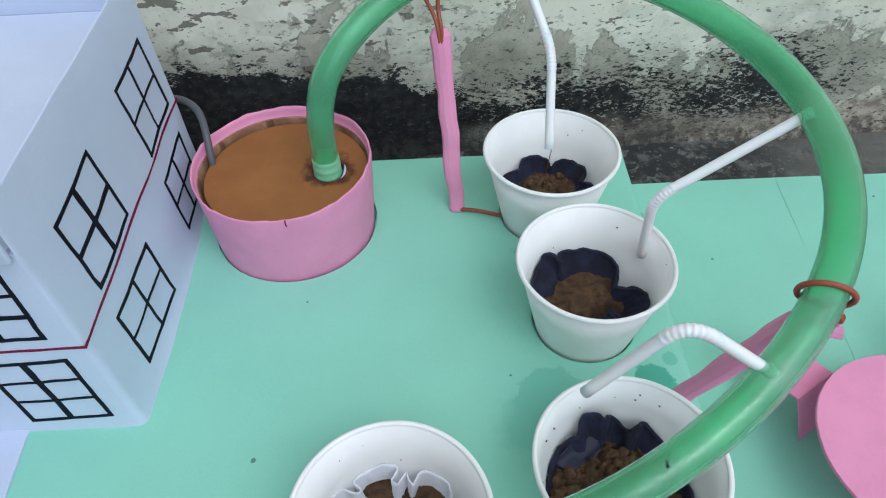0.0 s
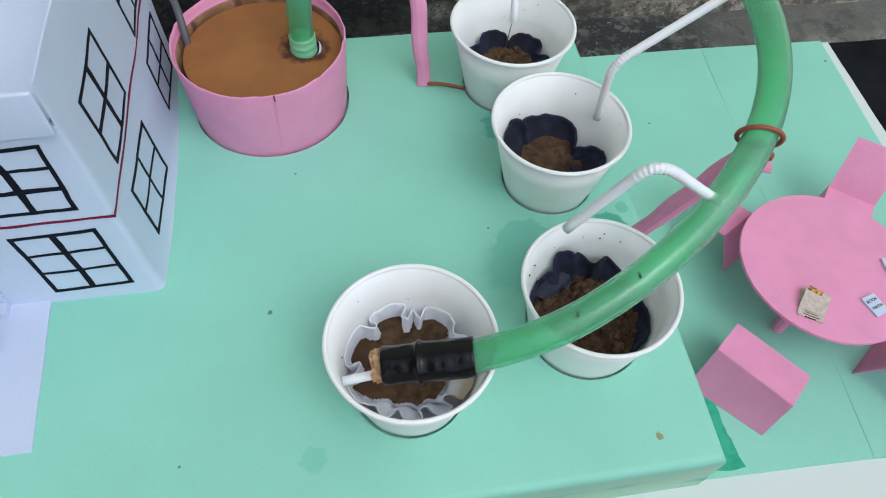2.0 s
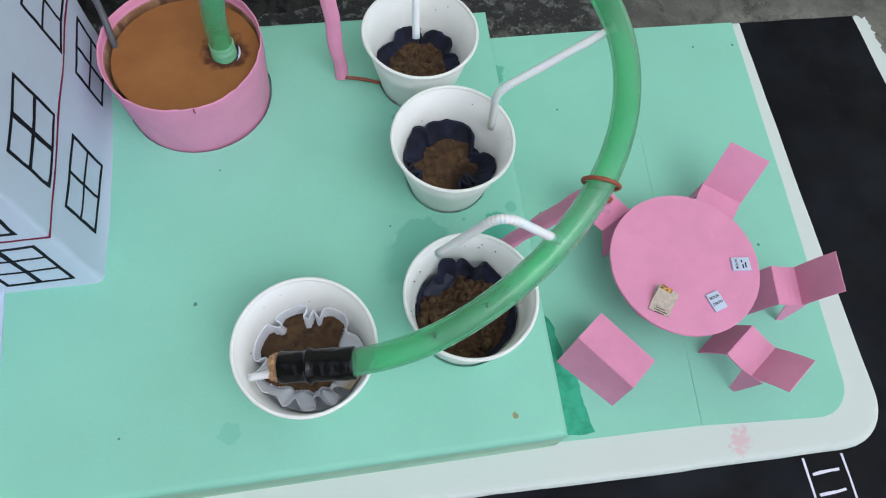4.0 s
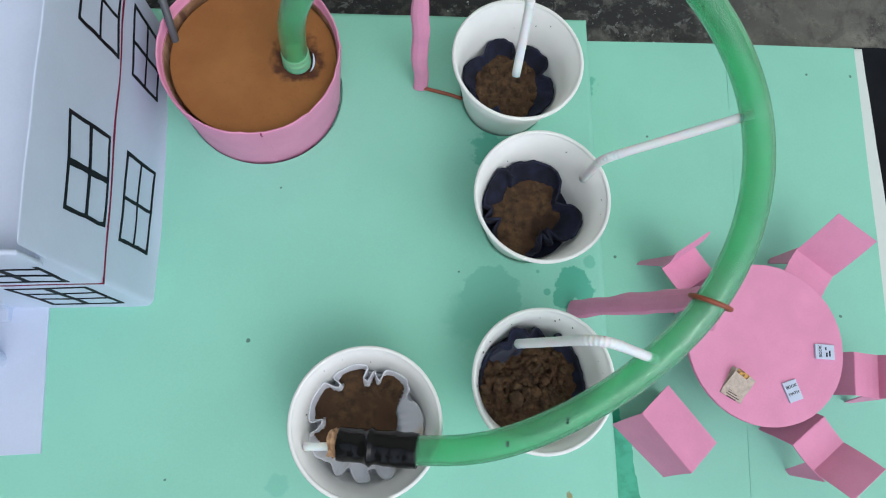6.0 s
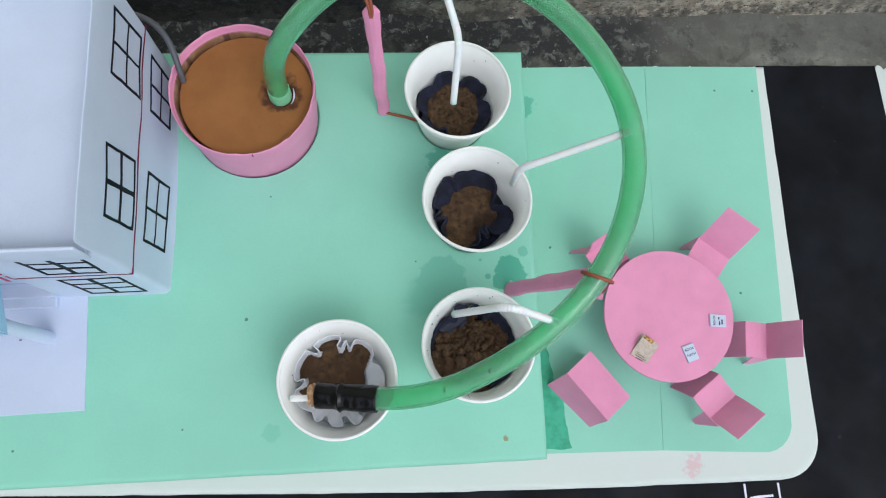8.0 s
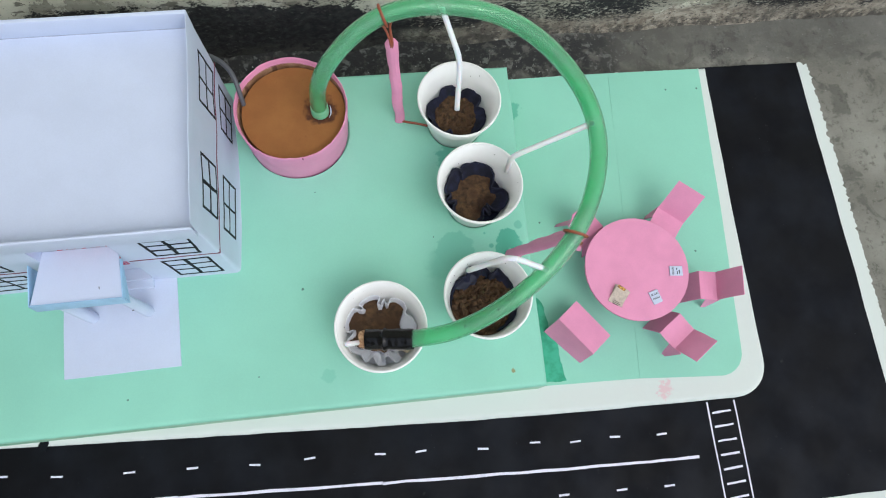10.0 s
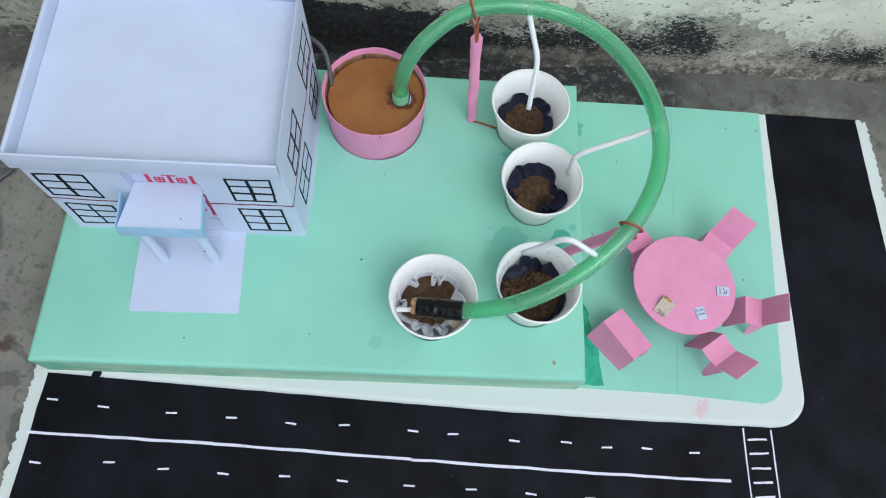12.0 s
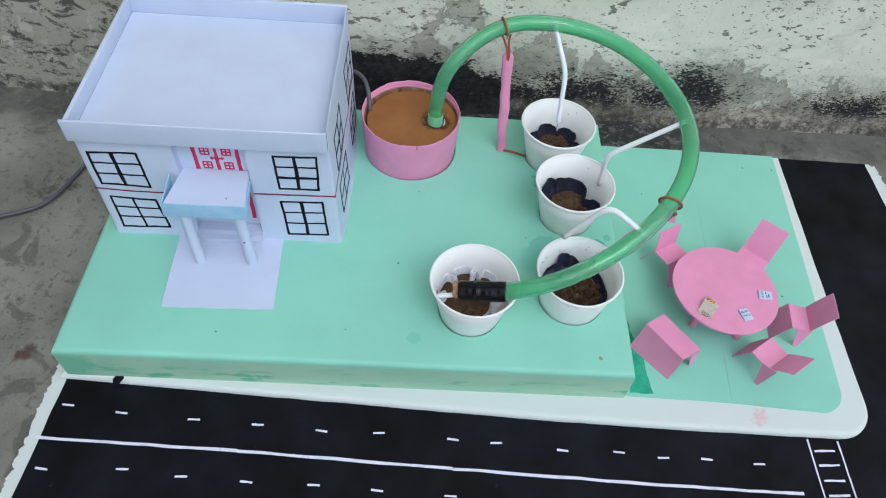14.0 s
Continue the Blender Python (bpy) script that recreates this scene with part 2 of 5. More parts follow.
print_ochre = print_ochre.colour(print_ochre.mix(print_ochre.ramp(print_ochre.noise(500.0, 3.0), 0.4, 0.6), (0.14, 0.05, 0.015), (0.60, 0.33, 0.05))).m
newsprint = paper("newsprint", (0.56, 0.47, 0.39), 0.7, 0.25, 0.3, 260.0).m

concrete = Mat("concrete", 0.9)
k = concrete
cc = k.mix(k.ramp(k.noise(7.0, 6.0, 0.6), 0.3, 0.7), (0.165, 0.160, 0.132), (0.300, 0.295, 0.252))
cc = k.mix(k.ramp(k.noise(38.0, 7.0, 0.72), 0.55, 0.72, 0.0, 0.7), cc, (0.105, 0.102, 0.086))
cc = k.mix(k.ramp(k.noise(17.0, 8.0, 0.75), 0.575, 0.68, 0.0, 0.75), cc, (0.045, 0.043, 0.038))
cc = k.mix(k.ramp(k.noise(330.0, 3.0, 0.7), 0.66, 0.75, 0.0, 0.7), cc, (0.42, 0.42, 0.38))
cc = k.mix(k.blob((-0.455, 0.035, 0.0), 0.0085, 1.3, 90.0, 0.6), cc, (0.095, 0.052, 0.034))
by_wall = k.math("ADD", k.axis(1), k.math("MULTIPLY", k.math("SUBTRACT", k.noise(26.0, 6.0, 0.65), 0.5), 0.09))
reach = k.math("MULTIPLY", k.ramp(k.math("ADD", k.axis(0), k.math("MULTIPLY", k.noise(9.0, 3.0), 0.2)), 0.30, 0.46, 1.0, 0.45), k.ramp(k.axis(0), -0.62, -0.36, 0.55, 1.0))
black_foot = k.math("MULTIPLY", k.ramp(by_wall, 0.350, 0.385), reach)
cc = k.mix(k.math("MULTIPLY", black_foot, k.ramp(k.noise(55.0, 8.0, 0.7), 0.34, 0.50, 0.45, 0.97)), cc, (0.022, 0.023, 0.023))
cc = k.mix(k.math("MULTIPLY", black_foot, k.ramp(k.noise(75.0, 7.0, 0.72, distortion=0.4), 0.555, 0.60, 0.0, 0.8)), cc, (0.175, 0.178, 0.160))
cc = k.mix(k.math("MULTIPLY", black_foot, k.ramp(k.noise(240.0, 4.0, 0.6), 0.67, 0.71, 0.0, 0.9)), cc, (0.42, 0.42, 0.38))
cc = k.mix(k.ramp(k.noise(110.0, 6.0, 0.7), 0.34, 0.46, 0.6, 0.0), cc, (0.080, 0.075, 0.060))
blotch = k.math("MULTIPLY", k.ramp(k.noise(21.0, 7.0, 0.62, distortion=0.6), 0.56, 0.62), 0.55)
cc = k.mix(blotch, cc, (0.075, 0.074, 0.062))
k.colour(cc)
concrete = k.bump(k.math("ADD", k.noise(45.0, 6.0, 0.65), k.math("MULTIPLY", k.noise(300.0, 5.0, 0.7), 0.5)), 0.75, 0.005).m

# whitewashed plaster: flaking paint over grey render, dark chips, black mould rising in ragged grainy patches
plaster = Mat("old_plaster", 0.92)
w = plaster
wx, wz = w.axis(0), w.axis(2)


def band(v, lo, hi, soft):
    """1 between lo and hi, fading over soft on both sides."""
    return w.math("MULTIPLY", w.ramp(v, lo - soft, lo + soft), w.ramp(v, hi - soft, hi + soft, 1.0, 0.0))


def centred(v, k):
    return w.math("MULTIPLY", w.math("SUBTRACT", v, 0.5), k)


def oval(cx, cz, rx, rz):
    """Metres inside the edge of an upright oval on the wall, negative outside."""
    dx = w.math("MULTIPLY", w.math("SUBTRACT", wx, cx), 1 / rx)
    dz = w.math("MULTIPLY", w.math("SUBTRACT", wz, cz), 1 / rz)
    d = w.math("SQRT", w.math("ADD", w.math("MULTIPLY", dx, dx), w.math("MULTIPLY", dz, dz)))
    return w.math("MULTIPLY", w.math("SUBTRACT", 1.0, d), min(rx, rz))


def total(*vs):
    out = vs[0]
    for v in vs[1:]:
        out = w.math("ADD", out, v)
    return out


west = w.ramp(wx, -0.44, -0.34, 1.0, 0.0)
east = w.ramp(wx, 0.01, 0.07)
tongue = w.n("ShaderNodeVectorMath", {0: w.p, 1: (1.0, 1.0, 0.62)}, operation="MULTIPLY").outputs[0]
slant = w.n("ShaderNodeMapping", {"Vector": w.p, "Rotation": (0.0, radians(-28), 0.0), "Scale": (1.0, 1.0, 1.7)}).outputs[0]
aslant = w.n("ShaderNodeMapping", {"Vector": w.p, "Rotation": (0.0, radians(-32), 0.0), "Scale": (1.0, 1.0, 2.1)}).outputs[0]
rag = centred(w.noise(24.0, 8.0, 0.66, slant, distortion=0.3), 0.085)
grit = total(centred(w.noise(150.0, 6.0, 0.70, aslant), 0.060), centred(w.noise(330.0, 4.0, 0.65, aslant), 0.040))

# mould: a black foot behind the container, grainy growth behind the cups, two clumps further east
limit = total(w.ramp(wx, -0.05, 0.04, 0.084, 0.058), w.ramp(wx, 0.17, 0.26, 0.0, -0.080), w.ramp(wx, -0.43, -0.33, -0.140, 0.0))
mould_at = w.math("SUBTRACT", limit, wz)
for clump in ((0.285, 0.058, 0.055, 0.038), (0.235, 0.040, 0.040, 0.022), (0.500, 0.040, 0.070, 0.030), (0.130, 0.050, 0.075, 0.028), (0.640, 0.050, 0.050, 0.030)):
    mould_at = w.math("MAXIMUM", mould_at, oval(*clump))
field = total(mould_at, rag, w.ramp(east, 0.0, 1.0, 0.006, -0.006))

# whitewash, worn through to grey render in sharp-edged patches
paint = w.mix(w.ramp(w.noise(5.0, 5.0, 0.6), 0.3, 0.7), (0.690, 0.685, 0.560), (0.785, 0.780, 0.645))
paint = w.mix(w.ramp(w.noise(60.0, 6.0, 0.7, tongue), 0.52, 0.70, 0.0, 0.35), paint, (0.475, 0.465, 0.360))
render_grey = w.mix(w.ramp(w.noise(50.0, 7.0, 0.65), 0.3, 0.7), (0.335, 0.322, 0.250), (0.490, 0.472, 0.375))
wear = total(centred(w.noise(17.0, 10.0, 0.66, tongue, distortion=0.5), 1.0), centred(w.noise(5.0, 2.0, 0.5), 0.30))
wear = total(wear, w.ramp(mould_at, -0.060, -0.005, 0.0, 0.15), w.math("MULTIPLY", w.ramp(wx, 0.06, 0.20, 0.35, 1.0), w.ramp(wz, 0.055, 0.13, 0.0, -0.13)))
for patch in ((-0.045, 0.125, 0.055, 0.055), (0.070, 0.115, 0.060, 0.040), (0.380, 0.075, 0.035, 0.030)):
    wear = w.math("ADD", wear, w.ramp(oval(*patch), -0.02, 0.02, 0.0, 0.16))
worn = w.ramp(wear, 0.130, 0.155, 0.0, 0.92)
flaked = w.math("MULTIPLY", w.ramp(w.math("ADD", centred(w.noise(85.0, 7.0, 0.68, slant), 1.0), w.math("MULTIPLY", wear, 0.9)), 0.135, 0.165), 0.75)
worn = w.math("MAXIMUM", worn, flaked)
wc = w.mix(worn, paint, render_grey)
rim_dark = w.math("MULTIPLY", w.math("SUBTRACT", w.ramp(wear, 0.128, 0.140), w.ramp(wear, 0.142, 0.160)), 0.45)
wc = w.mix(rim_dark, wc, (0.150, 0.145, 0.115))

# small ragged chips, slanting, in loose swarms
chips = None
for scale, cut, swarm in ((40.0, 0.645, 6.0), (95.0, 0.650, 9.0), (230.0, 0.665, 14.0)):
    bias = total(centred(w.noise(swarm, 3.0, 0.6), 0.30), w.ramp(wx, 0.20, 0.45, 0.0, -0.022))
    chip = w.ramp(w.math("ADD", w.noise(scale, 4.0, 0.55, aslant, distortion=0.25), bias), cut, cut + 0.012)
    chips = chip if chips is None else w.math("MAXIMUM", chips, chip)
wc = w.mix(w.math("MULTIPLY", chips, 0.86), wc, w.mix(w.noise(60.0, 3.0), (0.070, 0.066, 0.050), (0.215, 0.200, 0.150)))

# tan crust low down, cream lumps between the clumps
crust_z = w.math("ADD", wz, centred(w.noise(38.0, 6.0, 0.65), 0.05))
crust = w.math("MULTIPLY", w.math("MULTIPLY", w.ramp(wx, 0.05, 0.12), w.ramp(crust_z, 0.026, 0.040, 1.0, 0.0)), 0.85)
wc = w.mix(crust, wc, w.mix(w.ramp(w.noise(130.0, 5.0, 0.65), 0.36, 0.64), (0.175, 0.135, 0.098), (0.470, 0.415, 0.325)))

haze = w.math("MULTIPLY", w.ramp(field, -0.035, 0.0, 0.0, 0.42), w.ramp(wx, -0.42, -0.32))
wc = w.mix(haze, wc, (0.170, 0.165, 0.135))
mould = w.ramp(w.math("ADD", field, w.math("MULTIPLY", grit, w.ramp(east, 0.0, 1.0, 0.75, 2.0))), -0.001, 0.0045, 0.0, 0.99)
low_clean = w.math("MULTIPLY", east, w.ramp(crust_z, 0.012, 0.034, 0.70, 0.0))
mould = w.math("MULTIPLY", mould, w.math("SUBTRACT", 1.0, low_clean))
wc = w.mix(mould, wc, w.mix(w.ramp(w.noise(140.0, 3.0), 0.4, 0.7), (0.005, 0.006, 0.008), (0.026, 0.027, 0.027)))
flecks = w.math("MULTIPLY", w.ramp(w.noise(150.0, 5.0, 0.7, slant, distortion=0.3), 0.590, 0.625), w.math("MULTIPLY", w.ramp(east, 0.0, 1.0, 0.12, 0.85), w.ramp(field, -0.02, 0.03, 0.0, 1.0)))
wc = w.mix(flecks, wc, w.mix(w.ramp(w.noise(50.0, 4.0), 0.4, 0.6), (0.300, 0.265, 0.205), (0.520, 0.505, 0.420)))
dots = w.math("MULTIPLY", w.ramp(w.noise(230.0, 4.0, 0.65, aslant), 0.590, 0.615), w.math("MULTIPLY", w.ramp(wx, -0.05, 0.10), w.ramp(wz, 0.03, 0.13, 0.9, 0.0)))
wc = w.mix(dots, wc, (0.022, 0.022, 0.018))

# the bare olive-grey western part: dark blotches and cream flakes
wc = w.mix(w.math("MULTIPLY", west, 0.66), wc, (0.200, 0.200, 0.148))
dirt = w.math("MULTIPLY", w.ramp(w.noise(30.0, 8.0, 0.70, slant, distortion=0.5), 0.535, 0.60), w.math("MULTIPLY", west, 0.88))
wc = w.mix(dirt, wc, (0.055, 0.056, 0.042))
flake = w.math("MULTIPLY", w.ramp(w.noise(40.0, 8.0, 0.7, distortion=0.3), 0.560, 0.590), w.math("MULTIPLY", west, band(wz, 0.035, 0.115, 0.02)))
wc = w.mix(flake, wc, (0.50, 0.50, 0.42))
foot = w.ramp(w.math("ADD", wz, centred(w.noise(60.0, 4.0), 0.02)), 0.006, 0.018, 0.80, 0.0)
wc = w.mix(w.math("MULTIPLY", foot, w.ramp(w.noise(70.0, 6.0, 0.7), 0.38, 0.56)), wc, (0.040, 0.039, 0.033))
w.colour(wc)
hgt = w.math("ADD", w.math("MULTIPLY", worn, -0.5), w.math("MULTIPLY", w.noise(200.0, 6.0, 0.7), w.ramp(wz, 0.03, 0.15, 1.2, 0.30)))
hgt = w.math("SUBTRACT", hgt, w.math("MULTIPLY", chips, 0.5))
old_plaster = w.bump(w.math("ADD", hgt, w.math("MULTIPLY", w.noise(35.0, 4.0), 0.9)), 0.6, 0.003).m

# ---- building blocks ----
def link(name, bm, material, parent=None, label="", smooth=False):
    me = bpy.data.meshes.new(name)
    bmesh.ops.recalc_face_normals(bm, faces=bm.faces[:])
    bm.to_mesh(me)
    bm.free()
    if smooth:
        me.polygons.foreach_set("use_smooth", [True] * len(me.polygons))
    if smooth == "folds":
        me.set_sharp_from_angle(angle=radians(38))
    for mm in material if isinstance(material, (list, tuple)) else [material]:
        me.materials.append(mm)
    ob = new(name, me)
    if parent:
        ob.parent = parent
    if label:
        tagged(ob, label)
    return ob


part = link


def empty(name, label, category, group="", at=(0, 0, 0)):
    ob = new(name)
    ob.location = at
    ob.empty_display_size = 0.01
    return tagged(ob, label, category, group)


def box(lo, hi, bevel=0.0, bm=None, segments=2):
    bm2 = bmesh.new()
    bmesh.ops.create_cube(bm2, size=1.0)
    for v in bm2.verts:
        v.co = Vector([lo[i] + (v.co[i] + 0.5) * (hi[i] - lo[i]) for i in range(3)])
    if bevel:
        bmesh.ops.bevel(bm2, geom=bm2.edges[:], offset=bevel, segments=segments, affect="EDGES", profile=0.5)
    if bm is None:
        return bm2
    join(bm, bm2)
    return bm


def join(bm, other):
    me = bpy.data.meshes.new("tmp")
    other.to_mesh(me)
    other.free()
    bm.from_mesh(me)
    bpy.data.meshes.remove(me)


def slab(outline, z0, z1, holes=(), edge=0.0, bm=None):
    """A sheet with an outline of (x, y) points, holes, thickness and a rounded upper edge."""
    bm = bm or bmesh.new()
    n = len(outline)
    mid = Vector((sum(p[0] for p in outline) / n, sum(p[1] for p in outline) / n))

    def inset(d):
        out = []
        for i, p in enumerate(outline):
            a, b = Vector(outline[i - 1]), Vector(outline[(i + 1) % n])
            p = Vector(p)
            u, v = (p - a).normalized(), (b - p).normalized()
            nrm = Vector((-u.y - v.y, u.x + v.x))
            nrm = nrm.normalized() if nrm.length > 1e-6 else (mid - p).normalized()
            c = max(0.4, nrm.dot(Vector((-u.y, u.x))))
            out.append(p + nrm * d / c)
        return out

    levels = [(0.0, z0), (0.0, z1 - edge)] + ([(edge * (1 - math.cos(a)), z1 - edge + edge * math.sin(a)) for a in (0.4, 0.8, 1.2, math.pi / 2)] if edge else [])
    rings = [[bm.verts.new((q.x, q.y, z)) for q in inset(d)] for d, z in levels]
    for r0, r1 in zip(rings, rings[1:]):
        for i in range(n):
            j = (i + 1) % n
            bm.faces.new((r0[i], r0[j], r1[j], r1[i]))
    bm.faces.new(rings[0][::-1])
    top = rings[-1]
    if not holes:
        bm.faces.new(top)
        return bm
    edges = [bm.edges.get((top[i], top[(i + 1) % n])) for i in range(n)]
    for ring in holes:
        m = len(ring)
        up = [bm.verts.new((x, y, z1)) for x, y in ring]
        dn = [bm.verts.new((x, y, z1 - 0.03)) for x, y in ring]
        for i in range(m):
            j = (i + 1) % m
            edges.append(bm.edges.new((up[i], up[j])))
            bm.faces.new((up[i], up[j], dn[j], dn[i]))
    bmesh.ops.triangle_fill(bm, use_beauty=True, use_dissolve=False, edges=edges)
    return bm


def lathe(profile, centre, segs=64, wobble=0.0, seed=0.0, bm=None, closed=False):
    """Turns (radius, z) points round an upright axis."""
    bm = bm or bmesh.new()
    rings = []
    for r, z in profile:
        ring = []
        for i in range(segs):
            a = 2 * math.pi * i / segs
            rr = r * (1 + wobble * noise.noise(Vector((math.cos(a) * 1.3 + seed, math.sin(a) * 1.3, z * 20))))
            ring.append(bm.verts.new((centre[0] + rr * math.cos(a), centre[1] + rr * math.sin(a), z)))
        rings.append(ring)
    pairs = list(zip(rings, rings[1:])) + ([(rings[-1], rings[0])] if closed else [])
    for r0, r1 in pairs:
        for i in range(segs):
            j = (i + 1) % segs
            bm.faces.new((r0[i], r0[j], r1[j], r1[i]))
    return bm


def spline(points, per=10):
    """A smooth curve through points (natural cubic)."""
    p = np.array(points, float)
    n = len(p)
    d = np.r_[0, np.cumsum(np.linalg.norm(np.diff(p, axis=0), axis=1))]
    h = np.diff(d)
    a, b = np.zeros((n, n)), np.zeros((n, 3))
    a[0, 0] = a[-1, -1] = 1
    for i in range(1, n - 1):
        a[i, i - 1], a[i, i], a[i, i + 1] = h[i - 1], 2 * (h[i - 1] + h[i]), h[i]
        b[i] = 6 * ((p[i + 1] - p[i]) / h[i] - (p[i] - p[i - 1]) / h[i - 1])
    m = np.linalg.solve(a, b)
    out = []
    for i in range(n - 1):
        for u in np.linspace(0, 1, per, endpoint=False):
            s = u * h[i]
            r = h[i] - s
            out.append(m[i] * r**3 / 6 / h[i] + m[i + 1] * s**3 / 6 / h[i] + (p[i] / h[i] - m[i] * h[i] / 6) * r + (p[i + 1] / h[i] - m[i + 1] * h[i] / 6) * s)
    return [Vector(q) for q in out] + [Vector(p[-1])]


def tube(path, radius, segs=16, bm=None, caps=True, flat=1.0, hollow=0.0, wide=None):
    """A round tube along a path; radius is a number or a function of 0..1. hollow: depth of the open bore at both ends; wide: the way in which a flattened tube is broad."""
    bm = bm or bmesh.new()
    path = [Vector(p) for p in path]
    n = len(path)
    tan = [(path[min(i + 1, n - 1)] - path[max(i - 1, 0)]).normalized() for i in range(n)]
    side = Vector(wide) if wide else tan[0].orthogonal().normalized()
    rings = []
    for i, p in enumerate(path):
        side = (side - tan[i] * side.dot(tan[i])).normalized()
        up = tan[i].cross(side)
        r = radius(i / (n - 1)) if callable(radius) else radius
        rings.append([bm.verts.new(p + side * r * math.cos(a) + up * r * flat * math.sin(a)) for a in (2 * math.pi * j / segs for j in range(segs))])
    for r0, r1 in zip(rings, rings[1:]):
        for j in range(segs):
            k2 = (j + 1) % segs
            bm.faces.new((r0[j], r0[k2], r1[k2], r1[j]))
    for end, way in ((0, 1), (-1, -1)):
        ring = rings[end]
        if hollow:
            c = path[end]
            inner = [bm.verts.new(c + (v.co - c) * 0.82) for v in ring]
            deep = [bm.verts.new(v.co + tan[end] * way * hollow) for v in inner]
            for j in range(segs):
                k2 = (j + 1) % segs
                bm.faces.new((ring[j], ring[k2], inner[k2], inner[j]))
                bm.faces.new((inner[j], inner[k2], deep[k2], deep[j]))
            bm.faces.new(deep)
        elif caps:
            bm.faces.new(ring)
    return bm


def sheet(p00, p10, p11, p01, thick=0.0008, nu=4, nv=5, curl=0.0, bm=None):
    """A thin stiff sheet between four corners, bowed by curl at mid height."""
    bm = bm or bmesh.new()
    p00, p10, p11, p01 = map(Vector, (p00, p10, p11, p01))
    nrm = (p10 - p00).cross(p01 - p00).normalized()
    grid = {}
    for s in (0, 1):
        for i in range(nu + 1):
            for j in range(nv + 1):
                u, v = i / nu, j / nv
                q = p00.lerp(p10, u).lerp(p01.lerp(p11, u), v)
                grid[s, i, j] = bm.verts.new(q + nrm * (curl * 4 * v * (1 - v) + (s - 0.5) * thick))
    for s in (0, 1):
        for i in range(nu):
            for j in range(nv):
                bm.faces.new((grid[s, i, j], grid[s, i + 1, j], grid[s, i + 1, j + 1], grid[s, i, j + 1]))
    rim = [(i, 0) for i in range(nu)] + [(nu, j) for j in range(nv)] + [(i, nv) for i in range(nu, 0, -1)] + [(0, j) for j in range(nv, 0, -1)]
    for a, b in zip(rim, rim[1:] + rim[:1]):
        bm.faces.new((grid[0, a[0], a[1]], grid[0, b[0], b[1]], grid[1, b[0], b[1]], grid[1, a[0], a[1]]))
    return bm


def stroke(bm, a, b, width, normal, lift=0.0003, wander=0.0003, segs=6, over=0.0):
    """A hand-drawn line from a to b on a surface."""
    a, b, normal = Vector(a), Vector(b), Vector(normal)
    d = (b - a).normalized()
    a, b = a - d * over, b + d * over
    side = normal.cross(d)
    rows = []
    for i in range(segs + 1):
        u = i / segs
        c = a.lerp(b, u) + side * random.uniform(-wander, wander) + normal * lift
        wd = width * random.uniform(0.85, 1.15) / 2
        rows.append([bm.verts.new(c + side * wd), bm.verts.new(c - side * wd), bm.verts.new(c - side * wd - normal * (lift + 0.0002)), bm.verts.new(c + side * wd - normal * (lift + 0.0002))])
    for r0, r1 in zip(rows, rows[1:]):
        for j in range(4):
            bm.faces.new((r0[j], r0[(j + 1) % 4], r1[(j + 1) % 4], r1[j]))
    bm.faces.new(rows[0])
    bm.faces.new(rows[-1][::-1])


def rough_line(points, step=0.006, amp=0.0008, seed=0.0, freq=90.0):
    """Points along a closed outline with a torn, uneven edge."""
    out = []
    for a, b in zip(points, points[1:] + points[:1]):
        a, b = Vector(a), Vector(b)
        n = max(1, int((b - a).length / step))
        nrm = Vector((-(b - a).y, (b - a).x)).normalized() if (b - a).length else Vector((0, 0))
        for i in range(n):
            p = a.lerp(b, i / n)
            out.append(tuple(p + nrm * (amp * 2 * noise.noise(Vector((p.x * freq + seed, p.y * freq, seed))) if i else 0)))
    return out


def arc(cx, cy, r, a0, a1, n=8):
    return [(cx + r * math.cos(radians(a0 + (a1 - a0) * i / n)), cy + r * math.sin(radians(a0 + (a1 - a0) * i / n))) for i in range(n + 1)]


# ---- ground and wall ----
def graded(lo, hi, step, far, grow=1.5):
    """Even steps from lo to hi, then ever longer ones out to far on both sides."""
    mid = list(np.arange(lo, hi + step / 2, step))
    left, right, s = [], [], step
    a, b = lo, hi
    while b < far:
        s *= grow
        a, b = a - s, b + s
        left.insert(0, a)
        right.append(b)
    return left + mid + right


def sheet_grid(us, vs, place):
    bm = bmesh.new()
    rows = [[bm.verts.new(place(u, v)) for v in vs] for u in us]
    for r0, r1 in zip(rows, rows[1:]):
        for j in range(len(vs) - 1):
            bm.faces.new((r0[j], r1[j], r1[j + 1], r0[j + 1]))
    return bm


def ground_at(x, y):
    near = max(0.0, 1 - max(abs(x), abs(y)) / 1.6)
    return (x, y, -0.0035 * near * (0.5 + 0.5 * noise.fractal(Vector((x * 9, y * 9, 3)), 1.0, 2.0, 4)) - 0.0005)


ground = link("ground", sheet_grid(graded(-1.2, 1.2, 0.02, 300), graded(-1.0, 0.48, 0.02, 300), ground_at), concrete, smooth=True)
tagged(ground, "stained grey concrete floor with dark blotches", "floor", kind="structure")

WALL_Y = 0.427


def wall_at(x, z):
    near = max(0.0, 1 - abs(x) / 2.0) * max(0.0, 1 - z / 0.9)
    y = WALL_Y + near * (0.004 * noise.fractal(Vector((x * 14, z * 14, 0)), 1.0, 2.0, 4) + 0.0018 * noise.noise(Vector((x * 70, z * 70, 5))))
    y -= math.exp(-z / 0.010) * (0.006 + 0.008 * noise.noise(Vector((x * 12, 0, 9)))) * near
    return (x, y, z - 0.006)


